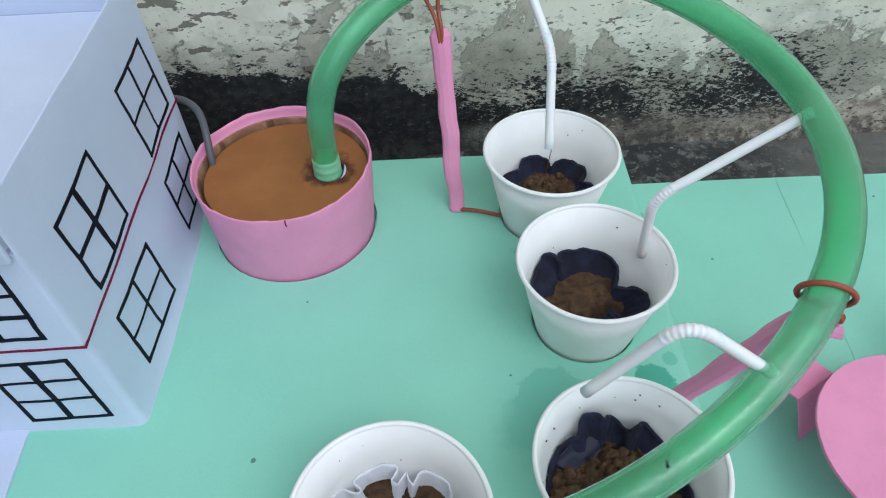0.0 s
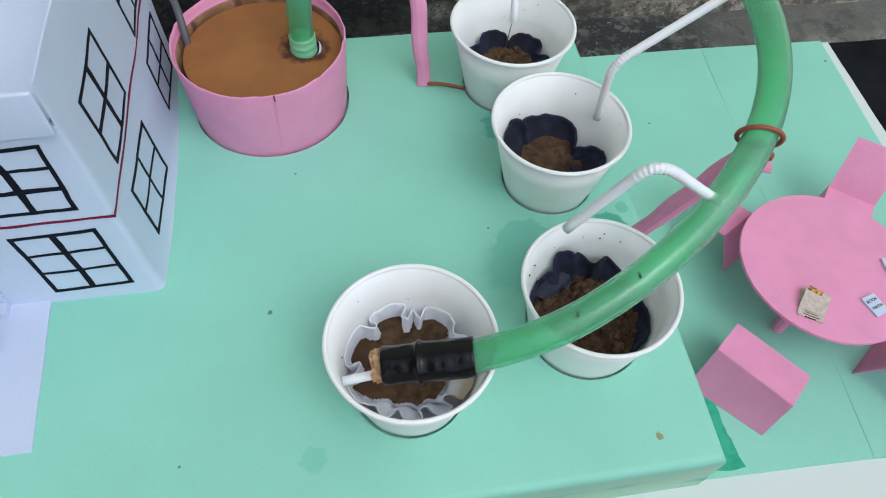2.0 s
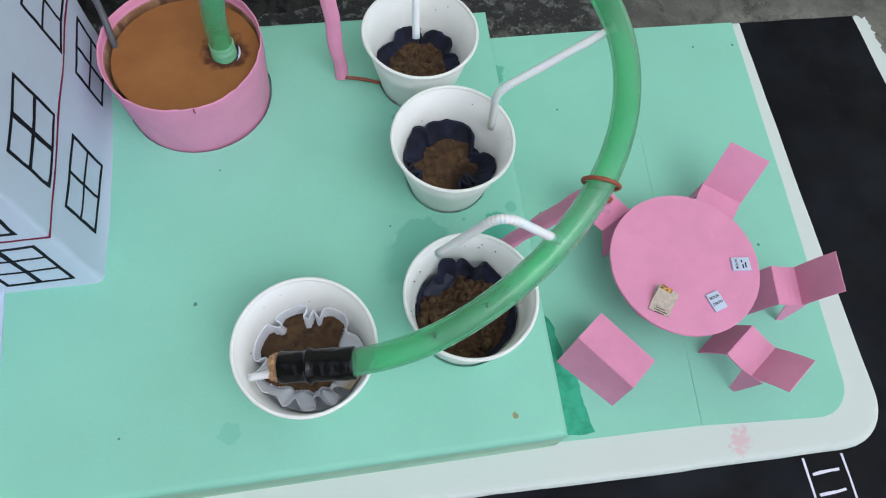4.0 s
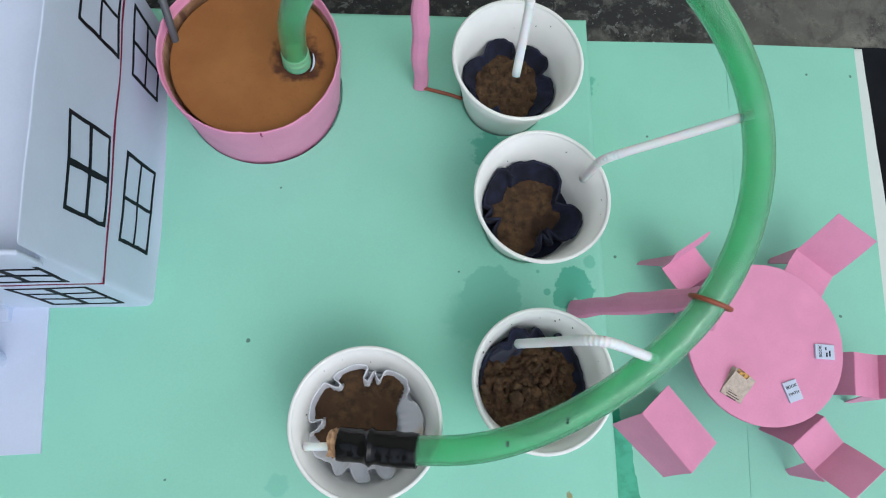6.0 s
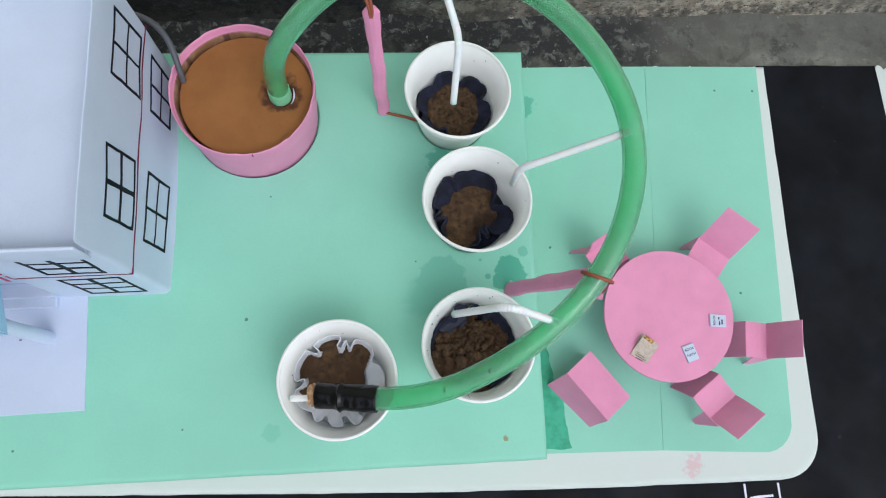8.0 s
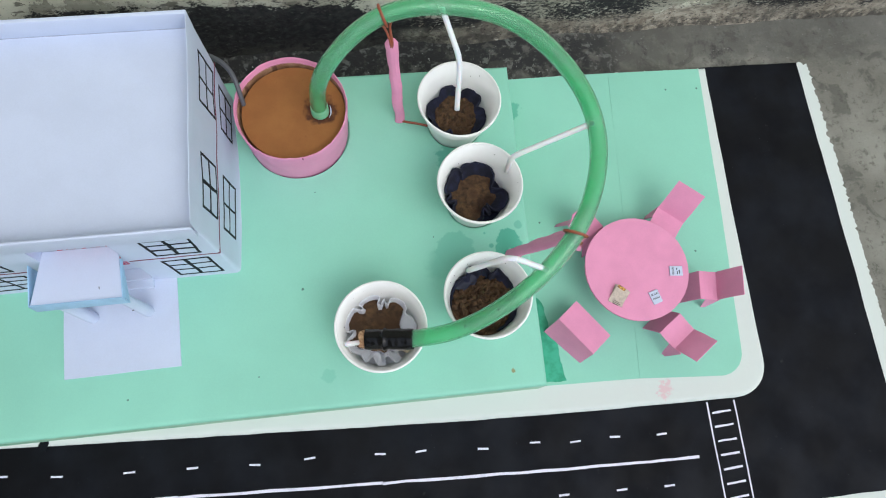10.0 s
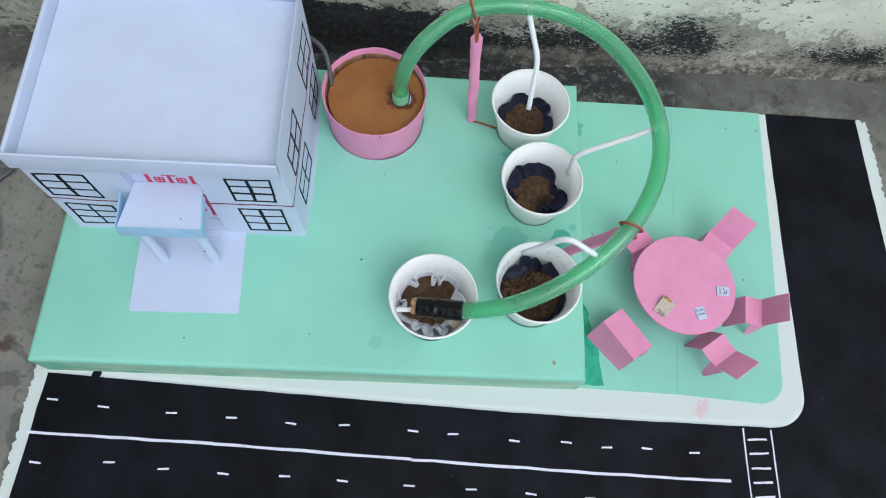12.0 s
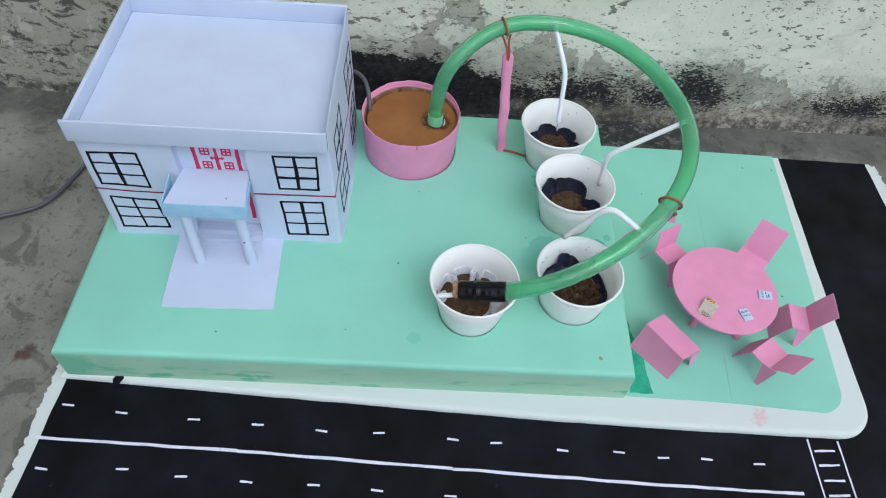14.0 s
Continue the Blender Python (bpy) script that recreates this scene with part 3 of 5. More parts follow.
wb = sheet_grid(graded(-1.1, 1.1, 0.012, 5.0), [0.0, 0.004, 0.008, 0.013, 0.019] + list(np.arange(0.027, 0.6, 0.012)) + [0.7, 0.9, 1.2, 1.6, 2.0, 2.4], wall_at)
box((-5.6, WALL_Y + 0.03, -0.006), (5.6, WALL_Y + 0.23, 2.394), 0.0, wb)
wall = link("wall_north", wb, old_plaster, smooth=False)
# added out of view: holds back light coming from the west
side = link("wall_west", box((-1.70, -3.0, -0.006), (-1.50, 0.412, 2.394)), old_plaster)
tagged(side, "unseen plain plaster wall added to block light from the west", "wall", kind="structure")
tagged(wall, "old whitewashed plaster wall, flaking, with black mould", "wall", kind="structure")

# ---- the model's base ----
base = empty("street_board", "white foam display board with black paper road and lawn", "display board")
BOARD = rough_line([(-0.425, -0.150), (0.540, -0.150), (0.538, 0.20), (0.534, 0.360), (0.10, 0.366), (-0.415, 0.366), (-0.417, 0.024)], 0.0022, 0.0022, 2.0, 260.0)
part("board", slab(BOARD, 0.0, 0.0022), white_foam, base, "white foam board with a ragged cut edge")
road_sheet = slab(rough_line([(-0.4135, -0.130), (0.521, -0.138), (0.521, 0.20), (0.520, 0.3615), (0.395, 0.3635), (0.372, 0.02), (0.330, -0.010), (-0.20, 0.012), (-0.403, 0.012)], 0.02, 0.0005, 4.0), 0.0022, 0.0030)
part("road_sheet", road_sheet, black_card, base, "matt black card road with scuffs")
PAVE = [(-0.409, 0.007), (-0.330, 0.0025), (-0.233, -0.003), (-0.085, -0.011), (0.063, -0.019), (0.21, -0.0242)] + [(0.348, -0.0272)] + arc(0.352, 0.0093, 0.0362, -90, 0, 8) + [(0.393, 0.18), (0.4005, 0.3605), (0.06, 0.3625), (-0.409, 0.3625)]
part("pavement_sheet", slab(rough_line(PAVE, 0.014, 0.0003, 7.0), 0.0030, 0.0100, edge=0.0055), white_foam, base, "white foam sheet pavement with a rounded corner")
LAWN_A = [(0.10, 0.0085), (0.2467, 0.0035), (0.2640, 0.2010), (0.2768, 0.3600), (0.10, 0.3610)]
LAWN_B = [(0.2469, 0.0035), (0.325, -0.0025)] + arc(0.337, 0.0230, 0.0265, -85, 0, 6) + [(0.3775, 0.19), (0.3890, 0.3575), (0.2770, 0.3600), (0.2642, 0.2010)]
part("lawn_sheet", slab(rough_line(LAWN_A, 0.03, 0.0003, 1.0), 0.0100, 0.0118), green_card, base, "mint green card lawn")
part("lawn_sheet", slab(rough_line(LAWN_B, 0.03, 0.0003, 3.0), 0.0100, 0.0118), green_card, base, "mint green card lawn")
DAMP = [(0.1455, 0.010), (0.1690, 0.010), (0.1655, 0.030), (0.1660, 0.050), (0.1585, 0.068), (0.1570, 0.088), (0.1500, 0.100), (0.1465, 0.085)]
part("damp_patch", slab(rough_line(DAMP, 0.003, 0.0012, 5.0), 0.0117, 0.0122), damp_green, base, "dark green damp patch")
for (x0, y0), (x1, y1) in (((-0.411, -0.0525), (-0.228, -0.0590)), ((-0.2282, -0.0590), (-0.030, -0.0690)), ((-0.0302, -0.0690), (0.180, -0.0785)), ((0.1798, -0.0785), (0.297, -0.0822))):
    bm = bmesh.new()
    stroke(bm, (x0, y0, 0.0030), (x1, y1, 0.0030), 0.0027, (0, 0, 1), 0.0003, 0.0005, 9)
    part("centre_line", bm, line_white, base, "painted white line")
for row, turn in (([(-0.393, -0.020), (-0.342, -0.026), (-0.274, -0.030), (-0.214, -0.033), (-0.154, -0.037), (-0.100, -0.037), (-0.030, -0.041), (0.011, -0.043), (0.074, -0.048), (0.128, -0.048), (0.170, -0.052), (0.212, -0.052), (0.262, -0.055)], 0.0),
                  ([(-0.396, -0.081), (-0.326, -0.079), (-0.273, -0.084), (-0.215, -0.087), (-0.155, -0.088), (-0.098, -0.091), (-0.032, -0.094), (0.03, -0.096), (0.09, -0.099), (0.15, -0.102), (0.21, -0.104), (0.26, -0.106)], 0.0)):
    for x, y in row:
        bm = bmesh.new()
        t = random.choice((0.02, 0.02, -0.02, -0.10)) + random.uniform(-0.03, 0.03)
        stroke(bm, (x - 0.0055 * math.cos(t), y - 0.0055 * math.sin(t), 0.003), (x + 0.0055 * math.cos(t), y + 0.0055 * math.sin(t), 0.003), 0.0019, (0, 0, 1), 0.0003, 0.0001, 3)
        part("lane_dash", bm, line_white, base)
for a, b, wd in (((0.317, -0.0285), (0.3155, -0.1300), 0.0016), ((0.347, -0.0295), (0.3450, -0.1300), 0.0016)):
    bm = bmesh.new()
    stroke(bm, (*a, 0.003), (*b, 0.003), wd, (0, 0, 1), 0.0003, 0.0002, 6)
    part("crossing_edge", bm, line_white, base)
for i in range(7):
    bm = bmesh.new()
    y = -0.0395 - 0.0143 * i
    stroke(bm, (0.3205, y - 0.0008, 0.003), (0.3410, y + 0.0007 * random.uniform(-1, 1), 0.003), 0.0021, (0, 0, 1), 0.0003, 0.0002, 3)
    part("crossing_bar", bm, line_white, base)

part("black_scrap", slab(rough_line([(-0.3555, -0.0005), (-0.3500, -0.0010), (-0.3470, 0.0060), (-0.3480, 0.0095), (-0.3545, 0.0090), (-0.3570, 0.0050)], 0.003, 0.0006, 3.0), 0.0099, 0.0104), black_card, base, "scrap of black card")

# ---- raised platform ----
TOP = 0.056
CUPS = [(0.0812, 0.2908, 0.1095, 0.0290), (0.0906, 0.2004, 0.1090, 0.0288), (0.0850, 0.0913, 0.1020, 0.0322), (-0.0173, 0.0713, 0.1080, 0.0298)]
POT = (-0.0850, 0.2941)
holes = []
for cx, cy, zr, rb in CUPS:
    r0 = rb + 0.0011
    holes.append([(cx + (r0 + 0.0005 * noise.noise(Vector((math.cos(a) * 2, math.sin(a) * 2, cx * 50)))) * math.cos(a) - 0.0005, cy + r0 * math.sin(a) - 0.0005) for a in (2 * math.pi * i / 40 for i in range(40))])
holes.append([(POT[0] + (0.0529 + 0.0007 * noise.noise(Vector((math.cos(a) * 3, math.sin(a) * 3, 1)))) * math.cos(a) + 0.0009, POT[1] + 0.0528 * math.sin(a) - 0.0008) for a in (2 * math.pi * i / 48 for i in range(48))])
platform = empty("raised_platform", "mint green card covered raised platform with damp marks", "platform")
P_FL, P_FR, P_BR, P_BL = (-0.4005, 0.0085), (0.1385, 0.0050), (0.1475, 0.3540), (-0.3950, 0.3600)
part("top_sheet", slab(rough_line([P_FL, P_FR, P_BR, P_BL], 0.02, 0.0003, 6.0), 0.0500, TOP, holes, 0.0050), green_card, platform, smooth="folds")


def side_panel(a, b, inward):
    a, b, inward = Vector(a), Vector(b), Vector(inward).normalized() * 0.004
    c, d = b + inward, a + inward
    part("side_panel", slab([tuple(a), tuple(b), tuple(c), tuple(d)], 0.0095, 0.0500), side_green, platform, "pale green painted foam side with dark smears")


side_panel(P_FL, P_FR, (0, 1))
side_panel((P_FR[0], P_FR[1] + 0.004), P_BR, (-1, 0))
side_panel((P_BR[0] - 0.004, P_BR[1]), P_BL, (0, -1))
side_panel((P_BL[0], P_BL[1] - 0.004), (P_FL[0], P_FL[1] + 0.004), (1, 0))

# ---- house ----
house = empty("model_house", "white foam board two-storey model house with drawn windows", "model house", at=(0, 0, 0))
HX0, HX1, HY0, HY1, HZ1, RX0, RX1 = -0.3815, -0.1505, 0.1480, 0.3370, 0.2000, -0.2955, -0.2310
B = 0.0009


def card_wrap():
    """The outer walls: one strip of card folded round the house with soft corners, open at the entrance; the east side runs on up to the roof's edge."""
    r = 0.0042
    turns = [(RX1, HY0), (HX1, HY0), (HX1, HY1), (HX0, HY1), (HX0, HY0), (RX0, HY0)]
    line = []
    for k, p in enumerate(turns):
        p = Vector(p)
        if k in (0, 5):
            line.append(p)
            continue
        a, b = (Vector(turns[k - 1]) - p).normalized(), (Vector(turns[k + 1]) - p).normalized()
        c = p + (a + b) * r
        for i in range(7):
            u = math.pi / 2 * i / 6
            line.append(c - b * r * math.cos(u) - a * r * math.sin(u))
    fine = []
    for a, b in zip(line, line[1:]):
        n = max(1, round((b - a).length / 0.008))
        fine += [a.lerp(b, i / n) for i in range(n)]
    fine.append(line[-1])
    bm = bmesh.new()
    cols = []
    for k, p in enumerate(fine):
        d = (fine[min(k + 1, len(fine) - 1)] - fine[max(k - 1, 0)]).normalized()
        out = Vector((d.y, -d.x))
        top = 0.2108 if out.x > 0.45 else 0.188
        levels = [TOP + h for h in (0.0, 0.002, 0.004, 0.007, 0.011, 0.016, 0.022)] + [TOP + 0.030 + 0.008 * i for i in range(13)] + [top - 0.0016, top - 0.0005, top]
        ease = [0.0] * (len(levels) - 2) + [0.0005, 0.0016]
        outer = [bm.verts.new((p.x - out.x * e, p.y - out.y * e, z)) for z, e in zip(levels, ease)]
        q = p - out * 0.0045
        cols.append(outer + [bm.verts.new((q.x, q.y, top)), bm.verts.new((q.x, q.y, TOP))])
    n = len(cols[0])
    for c0, c1 in zip(cols, cols[1:]):
        for i in range(n):
            bm.faces.new((c0[i], c1[i], c1[(i + 1) % n], c0[(i + 1) % n]))
    bm.faces.new(cols[0])
    bm.faces.new(cols[-1])
    return bm


part("wall", card_wrap(), white_card, house, "white card folded round the house with soft corners", smooth="folds")
part("recess_wall", box((RX0 - 0.003, HY0 + 0.0090, TOP), (RX1 + 0.003, HY0 + 0.0124, 0.188)), white_card, house)
part("recess_side", box((RX0 - 0.003, HY0 + 0.0045, TOP), (RX0, HY0 + 0.0090, 0.188)), white_card, house)
part("recess_side", box((RX1, HY0 + 0.0045, TOP), (RX1 + 0.003, HY0 + 0.0090, 0.188)), white_card, house)
part("roof", box((HX0 + 0.002, HY0 - 0.001, 0.1880), (HX1 - 0.0070, HY1 - 0.002, 0.1905)), white_card, house)
PX0, PX1, PY0, PY1 = -0.3830, -0.1555, 0.1440, 0.3385
for lo, hi in (((PX0, PY0, 0.1865), (PX1, PY0 + 0.0026, 0.2105)), ((PX0, PY1 - 0.0040, 0.1865), (PX1, PY1, 0.2115)), ((PX0, PY0 + 0.0026, 0.1865), (PX0 + 0.0040, PY1 - 0.0040, 0.2060))):
    part("parapet", box(lo, hi, 0.0011, segments=3), white_card, house, smooth="folds")


def drawn_frame(corners, width, normal, lift=0.0004):
    """A closed, slightly shaky outline of ink round four corners."""
    bm = bmesh.new()
    normal = Vector(normal)
    c = [Vector(q) for q in corners]
    mid = (c[0] + c[1] + c[2] + c[3]) / 4
    inward = []
    for a, b in zip(c, c[1:] + c[:1]):
        n = normal.cross(b - a).normalized()
        inward.append(n if n.dot(mid - a) > 0 else -n)
    out, inn = [], []
    for k in range(4):
        a, b = c[k], c[(k + 1) % 4]
        for i in range(6):
            step = inward[k] + inward[k - 1] if i == 0 else inward[k]
            sh = random.uniform(-0.0003, 0.0003)
            q = a.lerp(b, i / 6) + normal * lift
            out.append(q + step * (sh - width / 2))
            inn.append(q + step * (sh + width / 2 * random.uniform(0.75, 1.25)))
    vo, vi = [bm.verts.new(q) for q in out], [bm.verts.new(q) for q in inn]
    bo, bi = [bm.verts.new(q - normal * (lift + 0.0002)) for q in out], [bm.verts.new(q - normal * (lift + 0.0002)) for q in inn]
    n = len(vo)
    for i in range(n):
        j = (i + 1) % n
        bm.faces.new((vo[i], vo[j], vi[j], vi[i]))
        bm.faces.new((vo[i], vo[j], bo[j], bo[i]))
        bm.faces.new((vi[i], vi[j], bi[j], bi[i]))
    return bm


def drawn_window(corners, rows, normal, thick_row=-1, thick_col=-1):
    """Corners: low near, low far, high far, high near; two columns of panes."""
    bl, br, tr, tl = (Vector(q) for q in corners)
    win = part("window", drawn_frame((bl, br, tr, tl), 0.0021, normal), ink_black, house, "window drawn in black marker")
    bm = bmesh.new()
    stroke(bm, bl.lerp(br, 0.5), tl.lerp(tr, 0.48), 0.0034 if thick_col == 1 else 0.0020, normal, 0.0003, 0.0003, 6, 0.0006)
    part("glazing_bar", bm, ink_black, win)
    for j in range(1, rows):
        bm = bmesh.new()
        u = j / rows + (0.02 if rows == 3 else 0.0)
        stroke(bm, bl.lerp(tl, u), br.lerp(tr, u), 0.0026 if j == thick_row else 0.0015, normal, 0.0005, 0.0003, 6, 0.0006)
        part("glazing_bar", bm, ink_black, win)
    return win


for quad, row, col in ((((-0.372, 0.1300), (-0.328, 0.1275), (-0.329, 0.1720), (-0.373, 0.1705)), -1, 1), (((-0.370, 0.0670), (-0.324, 0.0680), (-0.328, 0.1085), (-0.370, 0.1110)), -1, -1),
                       (((-0.205, 0.1340), (-0.168, 0.1350), (-0.167, 0.1780), (-0.206, 0.1770)), 1, 1), (((-0.204, 0.0660), (-0.164, 0.0680), (-0.166, 0.1170), (-0.206, 0.1150)), -1, 1)):
    drawn_window([(x, HY0, z) for x, z in quad], 3, (0, -1, 0), row, col)
for quad, row, col in ((((0.178, 0.1320), (0.227, 0.1330), (0.222, 0.1785), (0.175, 0.1760)), 1, 1), (((0.276, 0.1320), (0.323, 0.1340), (0.318, 0.1800), (0.272, 0.1780)), -1, -1),
                       (((0.1775, 0.0710), (0.2305, 0.0665), (0.228, 0.1085), (0.176, 0.1110)), -1, -1), (((0.280, 0.0690), (0.320, 0.0700), (0.321, 0.1130), (0.277, 0.1100)), -1, -1)):
    drawn_window([(HX1, y, z) for y, z in quad], 2, (1, 0, 0), row, col)
for a, b, n, mt in (((HX0, HY0, 0.1230), (-0.3490, HY0, 0.1203), (0, -1, 0), ink_dark_red), ((-0.3492, HY0, 0.1203), (RX0, HY0, 0.1203), (0, -1, 0), ink_dark_red), ((RX1, HY0, 0.1250), (HX1, HY0, 0.1265), (0, -1, 0), ink_dark_red), ((HX1, HY0, 0.1270), (HX1, HY1, 0.1285), (1, 0, 0), ink_dark_red)):
    bm = bmesh.new()
    stroke(bm, a, b, 0.0016, n, 0.0003, 0.0002, 10)
    part("floor_line", bm, mt, house, "dark red marker line")


def drawn_door(x0, x1, z0, z1, y):
    """Double door in red marker: jambs, middle post, four small panes, handles."""
    bm = bmesh.new()
    n = (0, -1, 0)
    xm = (x0 + x1) / 2
    for x, wd in ((x0, 0.0037), (xm, 0.0031), (x1, 0.0037)):
        stroke(bm, (x, y, z0), (x, y, z1), wd, n, 0.0003, 0.0003, 6)
    for cx in ((x0 + xm) / 2, (xm + x1) / 2):
        for cz in (z0 + (z1 - z0) * 0.28, z0 + (z1 - z0) * 0.74):
            for s in (-0.0038, 0.0, 0.0038):
                stroke(bm, (cx + s, y, cz - 0.0040), (cx + s, y, cz + 0.0040), 0.0014, n, 0.00035, 0.0001, 3)
                stroke(bm, (cx - 0.0038, y, cz + s * 1.05), (cx + 0.0038, y, cz + s * 1.05), 0.0014, n, 0.0004, 0.0001, 3)
    zc = z0 + (z1 - z0) * 0.52
    stroke(bm, (xm - 0.006, y, zc), (xm + 0.007, y, zc), 0.0014, n, 0.0006, 0.0003, 4)
    stroke(bm, (xm - 0.0045, y, zc - 0.002), (xm - 0.0045, y, zc + 0.002), 0.0009, n, 0.0006, 0.0001, 2)
    stroke(bm, (xm + 0.0050, y, zc - 0.002), (xm + 0.0050, y, zc + 0.002), 0.0009, n, 0.0006, 0.0001, 2)
    return part("door", bm, ink_red, house, "double door drawn in red marker")


drawn_door(-0.2805, -0.2410, 0.1420, 0.1800, HY0 + 0.0090)
drawn_door(-0.2790, -0.2385, 0.0780, 0.1250, HY0 + 0.0090)
part("step", box((RX0 + 0.0002, HY0 - 0.009, TOP + 0.0006), (RX1 - 0.0002, HY0 + 0.0090, TOP + 0.0066), 0.0006), white_card, house)
part("step", box((RX0 + 0.0002, HY0 - 0.002, TOP + 0.0066), (RX1 - 0.0002, HY0 + 0.0090, TOP + 0.0126), 0.0006), white_card, house)
part("entrance_path", slab(rough_line([(-0.3135, 0.0595), (-0.2075, 0.0610), (-0.2105, 0.1478), (-0.3165, 0.1478)], 0.02, 0.0002, 8.0), TOP + 0.0001, TOP + 0.0016, edge=0.0004), white_card, house, "sheet of white card before the door")
AX0, AX1, AY0, AZ = -0.3035, -0.2275, 0.1095, 0.1470
awning = part("awning", slab(rough_line([(AX0 + 0.0012, AY0 + 0.0016), (AX1 - 0.0016, AY0 + 0.0016), (RX1 - 0.002, HY0 + 0.0085), (RX0 + 0.001, HY0 + 0.0085)], 0.02, 0.0, 0), AZ - 0.0016, AZ), white_card, house, "flat white awning over the door")
part("fascia", sheet((AX0, AY0, 0.1315), (AX1, AY0, 0.1325), (AX1 - 0.0005, AY0 + 0.0012, 0.1482), (AX0 + 0.0005, AY0 + 0.0012, 0.1478), 0.0009, 10, 4, 0.0006), blue_card, awning, "light blue card edging")
part("fascia", sheet((AX0 - 0.0006, HY0 - 0.004, 0.1330), (AX0, AY0 - 0.0004, 0.1315), (AX0 + 0.0005, AY0 + 0.0008, 0.1480), (AX0 + 0.001, HY0 - 0.004, 0.1535), 0.0009, 8, 4, 0.0006), blue_card, awning, "light blue card edging")
part("fascia", sheet((AX1 - 0.0004, AY0 + 0.0004, 0.1330), (AX1 - 0.0034, HY0 - 0.004, 0.1425), (AX1 - 0.0030, HY0 - 0.004, 0.1484), (AX1 - 0.0009, AY0 + 0.0016, 0.1482), 0.0009, 8, 4, 0.0006), blue_card, awning, "light blue card edging")
for bx, by, tx, ty in ((-0.2878, 0.1150, -0.2885, 0.1165), (-0.2368, 0.1162, -0.2400, 0.1180)):
    path = [Vector((bx, by, TOP + 0.0011)).lerp(Vector((tx, ty, AZ - 0.0016)), i / 8) for i in range(9)]
    part("column", tube(path, lambda u: 0.0052 + 0.0002 * math.sin(u * 9), 20), white_card, house, "column of rolled white paper", smooth=False)

for a, b in (((PX0 + 0.0042, PY0 + 0.003, 0.1905), (PX0 + 0.0042, PY1 - 0.004, 0.1905)), ((PX0 + 0.004, PY1 - 0.0042, 0.1905), (PX1 - 0.004, PY1 - 0.0042, 0.1905))):
    bm = bmesh.new()
    stroke(bm, a, b, 0.0009, (0, 0, 1), 0.0002, 0.0002, 24)
    part("roof_seam", bm, seam_grey, house, "dark gap along the roof edge")
bm = bmesh.new()
stroke(bm, (-0.2475, 0.1200, AZ), (-0.2478, 0.1222, AZ), 0.0006, (0, 0, 1), 0.0002, 0.0001, 2)
part("pencil_mark", bm, ink_black, house)
bm = bmesh.new()
stroke(bm, (-0.2385, 0.1105, 0.0960), (-0.2370, 0.1105, 0.0967), 0.0006, (0, -1, 0), 0.0006, 0.0001, 2)
part("pencil_mark", bm, ink_black, house)


def settle_card(co):
    """The card is not quite flat: the east side leans in, both seen sides bulge a little, and the foot flares out over the platform."""
    foot = math.exp(-(co.z - TOP) / 0.008)
    if co.x > HX1 - 0.0056:
        k = min(1.0, (co.x - HX1 + 0.0056) / 0.0055)
        co.x -= 0.030 * (co.z - TOP) * k
        swing = max(0.0, math.sin(math.pi * min(1.0, max(0.0, (co.y - 0.146) / 0.17))))
        co.x += 0.0009 * noise.noise(Vector((co.y * 28, co.z * 22, 3))) + foot * (0.0008 + 0.0034 * swing + 0.0010 * noise.noise(Vector((co.y * 45, 1, 1))))
    if co.y < HY0 + 0.0050:
        co.y -= 0.0007 * noise.noise(Vector((co.x * 26, 8, co.z * 24))) + foot * (0.0008 + 0.0008 * noise.noise(Vector((co.x * 40, 4, 2))))


for ob in house.children_recursive:
    if ob.name.split(".")[0] in ("wall", "window", "floor_line", "glazing_bar"):
        for v in ob.data.vertices:
            settle_card(v.co)

# ---- pink water container ----
pot = empty("water_container", "round pink card container set into the green platform", "container")
RZ = 0.1095
bm = lathe([(0.0505, 0.030), (0.0518, TOP), (0.0537, 0.085), (0.0552, RZ - 0.0012), (0.0551, RZ - 0.0002), (0.0546, RZ + 0.0003), (0.0540, RZ - 0.0002), (0.0536, RZ - 0.0030), (0.0533, RZ - 0.0072), (0.0527, RZ - 0.0074)], POT, 96, 0.014, 3.0)
for v in bm.verts:
    if v.co.z > RZ - 0.0035:
        v.co.z += 0.0007 * noise.noise(v.co * 330) + 0.0010 * noise.noise(v.co * 60)
        out = Vector((v.co.x - POT[0], v.co.y - POT[1], 0)).normalized()
        v.co += out * (0.0008 * noise.noise(out * 7.0) + 0.0004 * noise.noise(out * 19.0))
part("body", bm, pink_card, pot, "pink card wrap with a folded rim", smooth=True)
part("lining", lathe([(0.0530, RZ - 0.0068), (0.0520, 0.098), (0.0512, 0.070), (0.0, 0.070)], POT, 64, 0.012, 3.0), inner_card, pot, "stained brown cardboard lining", smooth=True)
for a, z0, z1 in ((-1.42, 0.1005, 0.1105), (1.95, 0.1010, 0.1105), (1.80, 0.1030, 0.1105)):
    r = 0.0556
    bm = bmesh.new()
    stroke(bm, (POT[0] + (r - 0.0015) * math.cos(a), POT[1] + (r - 0.0015) * math.sin(a), z0), (POT[0] + r * math.cos(a), POT[1] + r * math.sin(a), z1), 0.0008, (math.cos(a), math.sin(a), 0), 0.0006, 0.0002, 4)
    part("pencil_mark", bm, ink_dark_red, pot)
bm = bmesh.new()
a = -1.40
